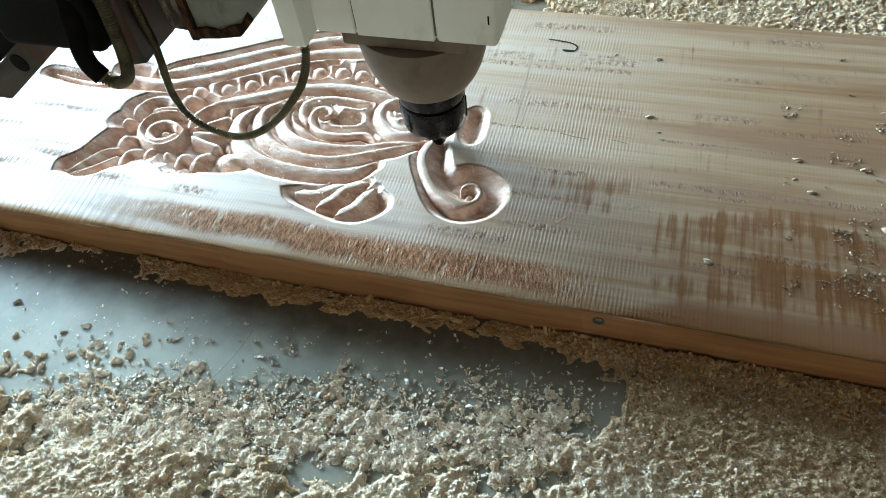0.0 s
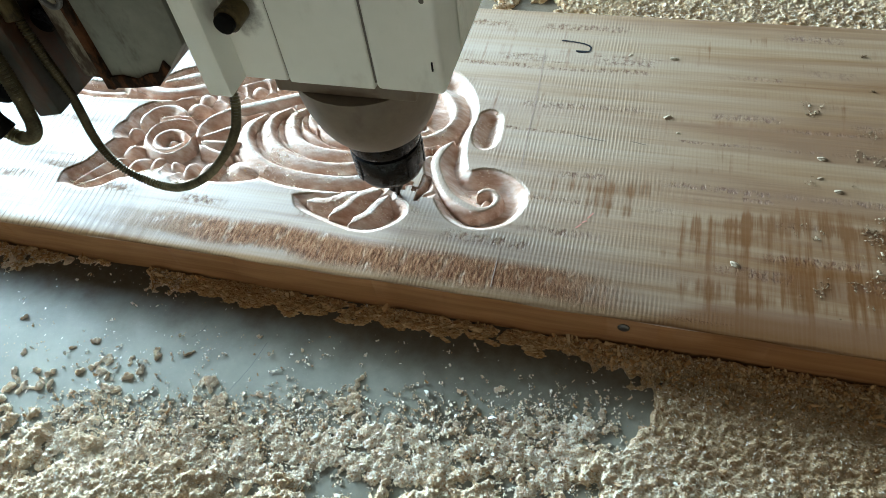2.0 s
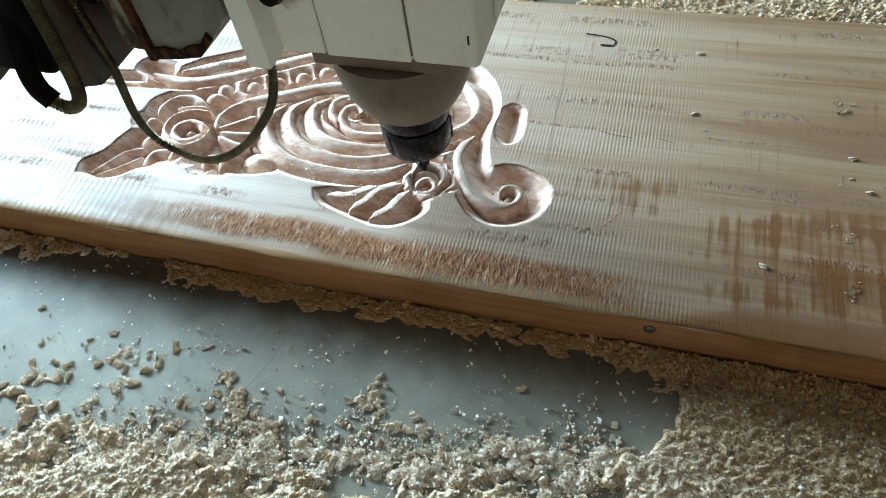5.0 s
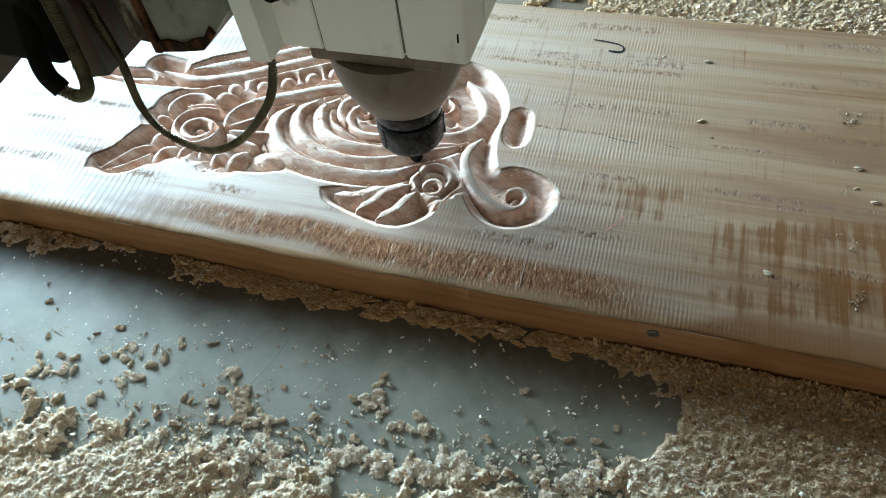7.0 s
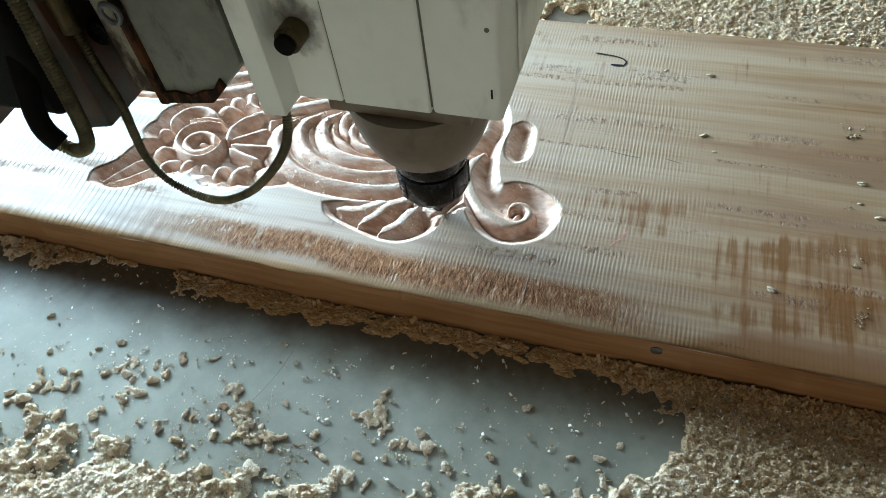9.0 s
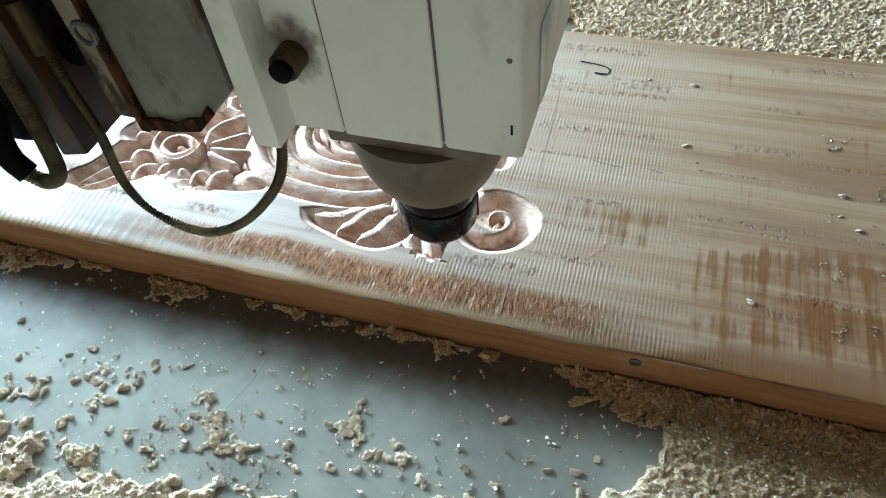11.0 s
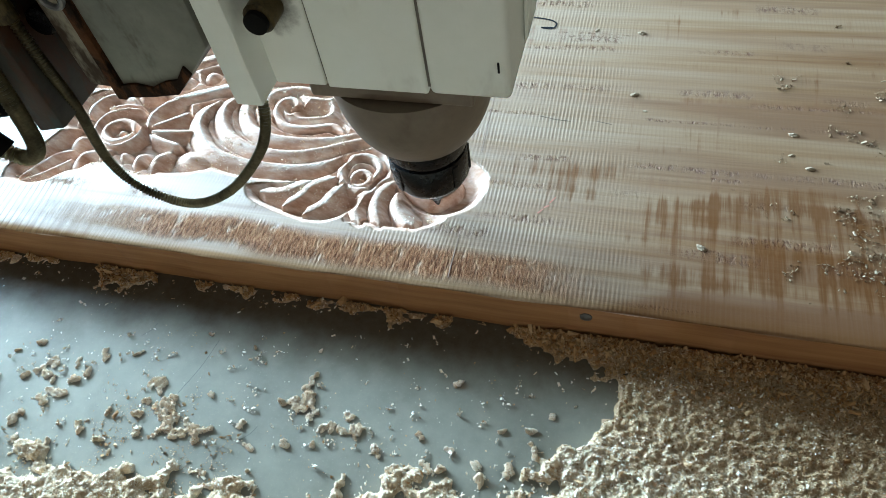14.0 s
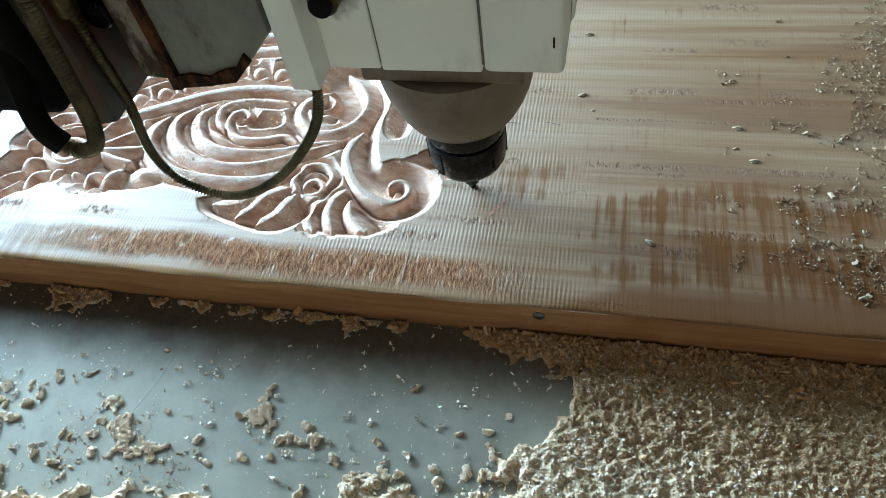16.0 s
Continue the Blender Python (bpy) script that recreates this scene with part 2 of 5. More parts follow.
def make_table():
    m, t, p = nodes("grey_bed")
    pos, (x, y, z) = place(t)
    a = noise_at(t, pos, 16.0, 5, 0.65)
    dust = smooth(t, noise_at(t, pos, 55.0, 5, 0.7), 0.45, 0.75)
    fine = noise_at(t, pos, 900.0, 2, 0.6)
    c = ramp(t, a, (0.3, (0.175, 0.160, 0.122)), (0.7, (0.285, 0.262, 0.205)))
    c = mix(t, math_node(t, "MULTIPLY", dust, 0.16), c, (0.40, 0.35, 0.27))
    c = mix(t, math_node(t, "MULTIPLY", smooth(t, fine, 0.6, 0.75), 0.2), c, (0.55, 0.47, 0.36))
    # brown dust along the plank's foot, with the plank's shadow painted into it
    dusty_shade = smooth(t, math_node(t, "ADD", y, math_node(t, "MULTIPLY", math_node(t, "SUBTRACT", noise_at(t, pos, 30.0, 4, 0.6), 0.5), 0.05)), -0.058, -0.012)
    dusty_shade = math_node(t, "MULTIPLY", dusty_shade, math_node(t, "MULTIPLY_ADD", noise_at(t, pos, 160.0, 4, 0.7), 0.5, 0.5))
    c = mix(t, dusty_shade, c, (0.085, 0.052, 0.028))
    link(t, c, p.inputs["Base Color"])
    link(t, math_node(t, "MULTIPLY_ADD", dusty_shade, -0.19, 0.22), p.inputs["Specular IOR Level"])
    link(t, math_node(t, "MULTIPLY_ADD", dust, 0.14, 0.56), p.inputs["Roughness"])
    bump(t, p, fine, 0.15, 0.0004)
    return m


def make_dust():
    m, t, p = nodes("sawdust")
    pos, (x, y, z) = place(t)
    a = noise_at(t, pos, 26.0, 4, 0.65)
    b = noise_at(t, pos, 420.0, 3, 0.7)
    v = math_node(t, "ADD", math_node(t, "MULTIPLY", a, 0.5), math_node(t, "MULTIPLY", b, 0.5))
    pale = ramp(t, v, (0.3, (0.46, 0.29, 0.15)), (0.5, (0.72, 0.56, 0.39)), (0.68, (0.87, 0.76, 0.61)))
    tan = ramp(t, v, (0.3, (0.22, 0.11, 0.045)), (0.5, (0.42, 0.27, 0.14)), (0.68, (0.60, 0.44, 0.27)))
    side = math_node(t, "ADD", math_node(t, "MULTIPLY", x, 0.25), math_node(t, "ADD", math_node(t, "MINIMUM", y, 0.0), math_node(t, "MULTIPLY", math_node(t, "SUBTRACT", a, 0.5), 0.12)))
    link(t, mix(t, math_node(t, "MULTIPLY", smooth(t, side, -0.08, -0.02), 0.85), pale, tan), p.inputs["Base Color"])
    p.inputs["Roughness"].default_value = 0.9
    p.inputs["Specular IOR Level"].default_value = 0.06
    bump(t, p, b, 1.0, 0.0022)
    return m


def make_chip(name, *stops):
    m, t, p = nodes(name)
    g = t.nodes.new("ShaderNodeNewGeometry")
    c = ramp(t, g.outputs["Random Per Island"], *stops)
    link(t, c, p.inputs["Base Color"])
    p.inputs["Roughness"].default_value = 0.9
    p.inputs["Specular IOR Level"].default_value = 0.05
    return m


WOOD, EDGE, BED, DUST = make_wood(), make_edge_wood(), make_table(), make_dust()
CHIP = make_chip("wood_chip", (0.0, (0.46, 0.25, 0.12)), (0.2, (0.76, 0.56, 0.38)), (0.55, (0.88, 0.76, 0.60)), (1.0, (0.94, 0.89, 0.80)))
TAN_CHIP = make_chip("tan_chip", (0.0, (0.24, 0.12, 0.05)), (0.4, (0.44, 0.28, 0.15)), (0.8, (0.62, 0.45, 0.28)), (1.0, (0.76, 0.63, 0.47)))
FAR_CHIP = make_chip("greyed_chip", (0.0, (0.22, 0.13, 0.07)), (0.4, (0.44, 0.32, 0.21)), (1.0, (0.68, 0.58, 0.46)))
# shavings beside the plank: the warm shade there is put into this colour
SHADED_DRIFT = make_chip("shaded_shaving", (0.0, (0.36, 0.18, 0.07)), (0.5, (0.55, 0.33, 0.15)), (1.0, (0.72, 0.52, 0.30)))
SHAVING = make_chip("brown_shaving", (0.0, (0.11, 0.06, 0.03)), (0.5, (0.21, 0.14, 0.085)), (1.0, (0.36, 0.28, 0.19)))
SPLINTER = make_plain("pale_splinter", (0.26, 0.19, 0.125), (0.42, 0.33, 0.23), 300, (0.7, 0.9), spec=0.2)
CLUMP = make_plain("sawdust_lump", (0.64, 0.50, 0.36), (0.90, 0.80, 0.67), 260, (0.85, 0.95), 0, relief=0.0012, spec=0.15)
CREAM = make_plain("cream_paint", (0.78, 0.81, 0.74), (0.86, 0.88, 0.82), 14, (0.35, 0.5), 0, (0.52, 0.74, (0.27, 0.245, 0.19), 0.40))


def make_sooty():
    """Cream paint with an oily smudge round the screw."""
    m, t, p = nodes("sooty_cream_paint")
    pos = t.nodes.new("ShaderNodeTexCoord").outputs["Object"]
    parts = t.nodes.new("ShaderNodeSeparateXYZ")
    t.links.new(pos, parts.inputs[0])
    a = noise_at(t, pos, 14, 4, 0.6)
    smear = noise_at(t, pos, 130, 4, 0.65)
    dx = math_node(t, "DIVIDE", math_node(t, "ADD", parts.outputs[0], 0.0385), 0.013)
    dz = math_node(t, "DIVIDE", math_node(t, "SUBTRACT", parts.outputs[2], 0.171), 0.017)
    far = math_node(t, "ADD", math_node(t, "MULTIPLY", dx, dx), math_node(t, "MULTIPLY", dz, dz))
    soot = math_node(t, "SUBTRACT", 1.0, smooth(t, math_node(t, "ADD", far, math_node(t, "MULTIPLY", smear, 1.6)), 0.9, 2.1))
    c = ramp(t, a, (0.3, (0.78, 0.81, 0.74)), (0.7, (0.86, 0.88, 0.82)))
    link(t, mix(t, math_node(t, "MULTIPLY", soot, 0.85), c, (0.055, 0.045, 0.035)), p.inputs["Base Color"])
    p.inputs["Roughness"].default_value = 0.45
    bump(t, p, smear, 0.2, 0.0003)
    return m


SOOTY = make_sooty()
GREY_PAINT = make_plain("soiled_grey_paint", (0.12, 0.122, 0.10), (0.235, 0.235, 0.195), 18, (0.4, 0.6), 0, (0.48, 0.64, (0.050, 0.027, 0.012), 0.9), spec=0.25)
RUST_CREAM = make_plain("rust_stained_cream_paint", (0.17, 0.15, 0.11), (0.36, 0.33, 0.26), 22, (0.5, 0.7), 0, (0.46, 0.58, (0.030, 0.013, 0.006), 0.93), spec=0.15)
OILY = make_plain("oily_rusty_paint", (0.014, 0.013, 0.010), (0.05, 0.048, 0.038), 26, (0.35, 0.6), 0, (0.47, 0.60, (0.055, 0.020, 0.008), 0.9), spec=0.2)
RUSTY = make_plain("rusty_steel", (0.035, 0.015, 0.007), (0.11, 0.045, 0.018), 60, (0.7, 0.9), 0.0, (0.42, 0.56, (0.010, 0.007, 0.005), 0.9), relief=0.0012, spec=0.1)
NOSE = make_plain("tan_cast_metal", (0.13, 0.098, 0.068), (0.20, 0.155, 0.112), 20, (0.4, 0.55), 0.0, (0.5, 0.7, (0.09, 0.06, 0.035), 0.6), spec=0.4)
BLACK = make_plain("black_oxide_steel", (0.004, 0.004, 0.005), (0.010, 0.010, 0.011), 60, (0.2, 0.34), 0.0, spec=0.22)
RUBBER = make_plain("dark_rubber", (0.004, 0.004, 0.004), (0.010, 0.009, 0.008), 50, (0.6, 0.8), spec=0.06)
HOSE = make_plain("soiled_steel_hose", (0.06, 0.052, 0.034), (0.33, 0.285, 0.17), 70, (0.24, 0.36), 0.75)
BRASS = make_plain("dull_brass", (0.05, 0.036, 0.014), (0.14, 0.10, 0.04), 60, (0.4, 0.6), 0.6, (0.5, 0.65, (0.02, 0.016, 0.012), 0.8))
STEEL = make_plain("dull_steel", (0.10, 0.10, 0.10), (0.2, 0.2, 0.2), 50, (0.35, 0.5), 0.7)
SEAM = make_plain("seam_shadow_gap", (0.10, 0.095, 0.08), (0.14, 0.13, 0.11), 40)
INK = make_plain("dark_ink", (0.010, 0.010, 0.012), (0.02, 0.02, 0.023), 80, (0.6, 0.7), spec=0.06)
RED_INK = make_plain("faded_red_ink", (0.40, 0.12, 0.08), (0.5, 0.2, 0.14), 80, (0.5, 0.6))
PENCIL = make_plain("pencil_line", (0.24, 0.15, 0.10), (0.32, 0.2, 0.14), 300, (0.5, 0.6))
SCRATCH = make_plain("dull_scratch", (0.06, 0.058, 0.05), (0.10, 0.098, 0.09), 90, (0.5, 0.6))
CRACK = make_plain("dark_crack", (0.07, 0.04, 0.022), (0.11, 0.065, 0.035), 300, (0.6, 0.8))
PLASTER = make_plain("old_plaster", (0.14, 0.115, 0.085), (0.21, 0.175, 0.135), 3, (0.8, 0.9))
CONCRETE = make_plain("concrete", (0.14, 0.135, 0.13), (0.2, 0.195, 0.185), 4, (0.7, 0.9))


# ---- mesh helpers ----
def part(name, bm, material, parent=None, label="", flat=False):
    me = bpy.data.meshes.new(name)
    bm.normal_update()
    bm.to_mesh(me)
    bm.free()
    me.materials.append(material)
    if not flat:
        for f in me.polygons:
            f.use_smooth = True
        me.set_sharp_from_angle(angle=radians(35))
    ob = new(name, me)
    ob.parent = parent
    if label:
        tagged(ob, label)
    return ob


def block(x0, x1, y0, y1, z0, z1, bevel=0.0, bm=None):
    own = bm or bmesh.new()
    made = bmesh.ops.create_cube(own, size=1.0)["verts"]
    bmesh.ops.scale(own, vec=(x1 - x0, y1 - y0, z1 - z0), verts=made)
    bmesh.ops.translate(own, vec=((x0 + x1) / 2, (y0 + y1) / 2, (z0 + z1) / 2), verts=made)
    if bevel:
        edges = list({e for v in made for e in v.link_edges})
        bmesh.ops.bevel(own, geom=edges, offset=bevel, segments=3, affect="EDGES", profile=0.5)
    return own


def prism(outline, y0, y1, bevel=0.0):
    """A plate with that outline in x and z, from y0 to y1."""
    bm = bmesh.new()
    front = [bm.verts.new((x, y0, z)) for x, z in outline]
    back = [bm.verts.new((x, y1, z)) for x, z in outline]
    n = len(outline)
    bm.faces.new(front)
    bm.faces.new(back[::-1])
    for i in range(n):
        bm.faces.new((front[i], back[i], back[(i + 1) % n], front[(i + 1) % n]))
    bmesh.ops.recalc_face_normals(bm, faces=bm.faces)
    if bevel:
        bmesh.ops.bevel(bm, geom=list(bm.edges), offset=bevel, segments=2, affect="EDGES", profile=0.5)
    return bm


def lathe(profile, seg=48, bm=None, centre=(0, 0)):
    bm = bm or bmesh.new()
    rings = []
    for r, z in profile:
        rings.append([bm.verts.new((centre[0] + r * math.cos(2 * math.pi * k / seg), centre[1] + r * math.sin(2 * math.pi * k / seg), z)) for k in range(seg)])
    for a, b in zip(rings, rings[1:]):
        for k in range(seg):
            bm.faces.new((a[k], a[(k + 1) % seg], b[(k + 1) % seg], b[k]))
    bm.faces.new(rings[0][::-1])
    bm.faces.new(rings[-1])
    bmesh.ops.recalc_face_normals(bm, faces=bm.faces)
    return bm


def curve_points(points, step):
    """A smooth curve through the points, at about even steps."""
    p = [Vector(q) for q in points]
    p = [2 * p[0] - p[1], *p, 2 * p[-1] - p[-2]]
    dense = []
    for a, b, c, d in zip(p, p[1:], p[2:], p[3:]):
        for k in range(24):
            s = k / 24
            dense.append(0.5 * (2 * b + (c - a) * s + (2 * a - 5 * b + 4 * c - d) * s * s + (3 * b - a - 3 * c + d) * s ** 3))
    dense.append(p[-2])
    made, want, run = [dense[0]], step, 0.0
    for a, b in zip(dense, dense[1:]):
        long = (b - a).length
        while long > 0 and want <= run + long:
            made.append(a.lerp(b, (want - run) / long))
            want += step
        run += long
    if (dense[-1] - made[-1]).length > step * 0.3:
        made.append(dense[-1])
    return made


def tube(points, radius, seg=12, step=0.002, pitch=0.0, depth=0.0):
    """A bent tube; pitch and depth give it the ribs of a corrugated hose."""
    line = curve_points(points, step)
    bm = bmesh.new()
    rings, up, run = [], Vector((0.1, 1, 0.05)).normalized(), 0.0
    for i, c in enumerate(line):
        ahead = (line[min(i + 1, len(line) - 1)] - line[max(i - 1, 0)]).normalized()
        side = ahead.cross(up).normalized()
        other = side.cross(ahead).normalized()
        if i:
            run += (c - line[i - 1]).length
        r = radius - (depth * (0.5 + 0.5 * math.cos(2 * math.pi * run / pitch)) if pitch else 0)
        rings.append([bm.verts.new(c + r * (math.cos(2 * math.pi * k / seg) * side + math.sin(2 * math.pi * k / seg) * other)) for k in range(seg)])
    for a, b in zip(rings, rings[1:]):
        for k in range(seg):
            bm.faces.new((a[k], a[(k + 1) % seg], b[(k + 1) % seg], b[k]))
    bm.faces.new(rings[0][::-1])
    bm.faces.new(rings[-1])
    bmesh.ops.recalc_face_normals(bm, faces=bm.faces)
    return bm


def thing(name, label, category, group="", kind="", at=(0, 0, 0)):
    ob = new(name)
    ob.empty_display_size = 0.02
    ob.location = at
    return tagged(ob, label, category, group, kind)


# ---- room ----
def build_room():
    walls = thing("wall_west", "sooty plaster wall with a wide open bay to daylight", "wall", kind="structure")
    bm = block(-1.80, -1.60, -3.0, 0.36, -0.85, 2.6)
    block(-1.80, -1.60, 1.36, 1.65, -0.85, 2.6, bm=bm)
    block(-1.80, -1.60, 0.36, 1.36, -0.85, 0.14, bm=bm)
    block(-1.80, -1.60, 0.36, 1.36, 0.68, 2.6, bm=bm)
    part("wall_masonry", bm, PLASTER, walls)
    north = thing("wall_north", "old plaster wall with an open window", "wall", kind="structure")
    bm = block(-1.6, -1.5, 1.5, 1.65, -0.85, 2.6)
    block(-0.7, 3.0, 1.5, 1.65, -0.85, 2.6, bm=bm)
    block(-1.5, -0.7, 1.5, 1.65, -0.85, 0.60, bm=bm)
    block(-1.5, -0.7, 1.5, 1.65, 1.30, 2.6, bm=bm)
    part("wall_masonry", bm, PLASTER, north)
    tagged(part("wall_east", block(3.0, 3.15, -3.15, 1.65, -0.85, 2.6), PLASTER), "plain old plaster workshop wall", "wall", kind="structure")
    south = thing("wall_south", "old plaster wall, unseen, with a wide doorway for the fill light", "wall", kind="structure")
    bm = block(-1.6, -0.7, -3.15, -3.0, -0.85, 2.6)
    block(1.3, 3.0, -3.15, -3.0, -0.85, 2.6, bm=bm)
    block(-0.7, 1.3, -3.15, -3.0, 1.75, 2.6, bm=bm)
    part("wall_masonry", bm, PLASTER, south)
    tagged(part("floor", block(-1.80, 3.15, -3.15, 1.65, -0.95, -0.85), CONCRETE), "grey concrete workshop floor", "floor", kind="structure")
    tagged(part("ceiling", block(-1.80, 3.15, -3.15, 1.65, 2.6, 2.7), PLASTER), "dingy workshop ceiling", "ceiling", kind="structure")


def build_table():
    bed = thing("machine_table", "grey machine bed strewn with sawdust", "table")
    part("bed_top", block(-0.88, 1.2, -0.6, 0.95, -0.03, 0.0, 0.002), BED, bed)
    for a, b in (((-216, -40), (-226, -78)), ((-178, -98), (-170, -88)), ((-262, -36), (-268, -46))):
        mark = strip_mesh([a, ((a[0] + b[0]) / 2 + 1.5, (a[1] + b[1]) / 2), b], 0.00028, 0.0003 - TOP)
        part("scratch", mark, SCRATCH, bed, "thin dark scratch")
    for x in (-0.80, 1.1):
        for y in (-0.5, 0.85):
            part("leg", block(x - 0.05, x + 0.05, y - 0.05, y + 0.05, -0.85, -0.031, 0.004), GREY_PAINT, bed)
    for y in (-0.5, 0.85):
        part("rail", block(-0.749, 1.049, y - 0.03, y + 0.03, -0.12, -0.032, 0.004), GREY_PAINT, bed)


# ---- carving ----
STEP = 0.0007
GX0, GX1, GY0, GY1 = -0.515, -0.035, 0.030, 0.262
FLOOR = -0.0098


class Relief:
    """Height of the board's face under its top: a sunk ground in which ridges, petals and beads stand."""

    def __init__(self):
        self.x = np.arange(GX0, GX1 + STEP / 2, STEP)
        self.y = np.arange(GY0, GY1 + STEP / 2, STEP)
        self.gx, self.gy = np.meshgrid(self.x, self.y, indexing="ij")
        self.sunk = np.full(self.gx.shape, 1.0)
        self.high = np.full(self.gx.shape, -1.0)

    def window(self, pts, reach):
        xs, ys = [p[0] for p in pts], [p[1] for p in pts]
        i0, i1 = np.searchsorted(self.x, (min(xs) - reach, max(xs) + reach))
        j0, j1 = np.searchsorted(self.y, (min(ys) - reach, max(ys) + reach))
        return slice(i0, i1), slice(j0, j1)

    def distance(self, line, win):
        """Distance to the line, the side of it, and how far along it the nearest place lies (0 to 1)."""
        gx, gy = self.gx[win], self.gy[win]
        best, side, along = np.full(gx.shape, 9.0), np.zeros(gx.shape), np.zeros(gx.shape)
        n = len(line) - 1
        for k, (a, b) in enumerate(zip(line, line[1:])):
            ux, uy = b[0] - a[0], b[1] - a[1]
            s = np.clip(((gx - a[0]) * ux + (gy - a[1]) * uy) / (ux * ux + uy * uy + 1e-12), 0, 1)
            dx, dy = gx - a[0] - s * ux, gy - a[1] - s * uy
            d = np.hypot(dx, dy)
            nearer = d < best
            best = np.where(nearer, d, best)
            side = np.where(nearer, np.sign(ux * dy - uy * dx), side)
            along = np.where(nearer, (k + s) / n, along)
        return best, side, along

    def ridge(self, half, top, *mm, taper=(1.0, 1.0), lean=0.0, gap=3.4, sharp=0.5, curve=2.6):
        """A ridge along a curve; half width and top under the face in mm; lean moves the crest to one side."""
        line = [(v.x, v.y) for v in curve_points([(a / 1000, b / 1000, 0) for a, b in mm], 0.003)]
        half, gap = half * 1.04 / 1000, (gap - 0.09 * half) / 1000
        win = self.window(line, half + 0.02)
        d, side, along = self.distance(line, win)
        w = half * (taper[0] + (taper[1] - taper[0]) * along)
        w = np.maximum(w * np.clip(0.35 + np.minimum(along, 1 - along) * 8, 0, 1), 0.0012)
        u = d * side / w
        lean *= 0.45
        u = (u - lean) / np.where(u > lean, 1 - lean, 1 + lean)
        body = np.clip(1 - np.abs(u) ** curve, 0, 1) ** (sharp * 1.1)
        h = np.where(np.abs(u) < 1, FLOOR + (-top / 1000 - FLOOR) * body, -1)
        self.high[win] = np.maximum(self.high[win], h)
        self.sunk[win] = np.minimum(self.sunk[win], d - w - gap)

    def dig(self, half, *mm):
        """Sunk ground along a curve."""
        line = [(v.x, v.y) for v in curve_points([(a / 1000, b / 1000, 0) for a, b in mm], 0.003)]
        win = self.window(line, half / 1000 + 0.02)
        d, _, _ = self.distance(line, win)
        self.sunk[win] = np.minimum(self.sunk[win], d - half / 1000)

    def blade(self, left, right, top, *mm, bow=(1.6, 1.6)):
        """A leaf or flute: its crest runs along the curve, falling to either side by its own width in mm."""
        line = [(v.x, v.y) for v in curve_points([(a / 1000, b / 1000, 0) for a, b in mm], 0.002)]
        win = self.window(line, max(left, right) / 1000 + 0.02)
        d, side, along = self.distance(line, win)
        full = np.clip(0.45 + np.minimum(along, 1 - along) * 5, 0, 1)
        w = np.where(side > 0, left, right) / 1000 * full
        h = np.where(d < w, FLOOR + (-top / 1000 - FLOOR) * (1 - (d / w) ** np.where(side > 0, *bow)), -1)
        self.high[win] = np.maximum(self.high[win], h)
        self.sunk[win] = np.minimum(self.sunk[win], d - w * 0.8)

    def blob(self, a, b, turn, top, x, y):
        """A rounded petal: half length, half width, turn in degrees."""
        win = self.window([(x / 1000, y / 1000)], 0.03)
        dx, dy = self.gx[win] - x / 1000, self.gy[win] - y / 1000
        c, k = math.cos(radians(turn)), math.sin(radians(turn))
        u, v = (dx * c + dy * k) * 1000, (dy * c - dx * k) * 1000
        wide = b * (1 - 0.25 * np.clip(u / a, -1, 1))
        q = np.hypot(u / a, v / wide)
        h = np.where(q < 1, FLOOR + (-top / 1000 - FLOOR) * (1 - q ** 1.7), -1)
        self.high[win] = np.maximum(self.high[win], h)
        self.sunk[win] = np.minimum(self.sunk[win], (q - 1) * b / 1000 - 0.001)

    def pocket(self, *mm):
        """Ground sunk inside a closed outline, with sloping walls."""
        line = [(v.x, v.y) for v in curve_points([(a / 1000, b / 1000, 0) for a, b in (*mm, mm[0])], 0.003)]
        win = self.window(line, 0.02)
        d, _, _ = self.distance(line, win)
        gx, gy = self.gx[win], self.gy[win]
        inside = np.zeros(gx.shape, bool)
        for (ax, ay), (bx, by) in zip(line, line[1:] + line[:1]):
            if ay != by:
                inside ^= ((ay > gy) != (by > gy)) & (gx < (bx - ax) * (gy - ay) / (by - ay) + ax)
        self.sunk[win] = np.minimum(self.sunk[win], np.where(inside, -d, d) + 0.004)

    def bead(self, r, top, x, y):
        win = self.window([(x / 1000, y / 1000)], 0.03)
        d = np.hypot(self.gx[win] - x / 1000, self.gy[win] - y / 1000)
        h = np.where(d < r / 1000, FLOOR + (-top / 1000 - FLOOR) * np.sqrt(np.clip(1 - (d / (r / 1000)) ** 2, 0, 1)), -1)
        self.high[win] = np.maximum(self.high[win], h)
        self.sunk[win] = np.minimum(self.sunk[win], d - r / 1000 - 0.003)

    def height(self):
        ground = np.interp(self.sunk, (-0.0062, -0.0048, -0.0022, 0.0004, 0.0036, 0.0040), (FLOOR, FLOOR * 0.90, -0.0056, -0.0022, -0.0005, 0.0))
        z = np.where(self.sunk < 0.0040, np.maximum(ground, self.high), 0.0)
        return np.minimum(z, 0)


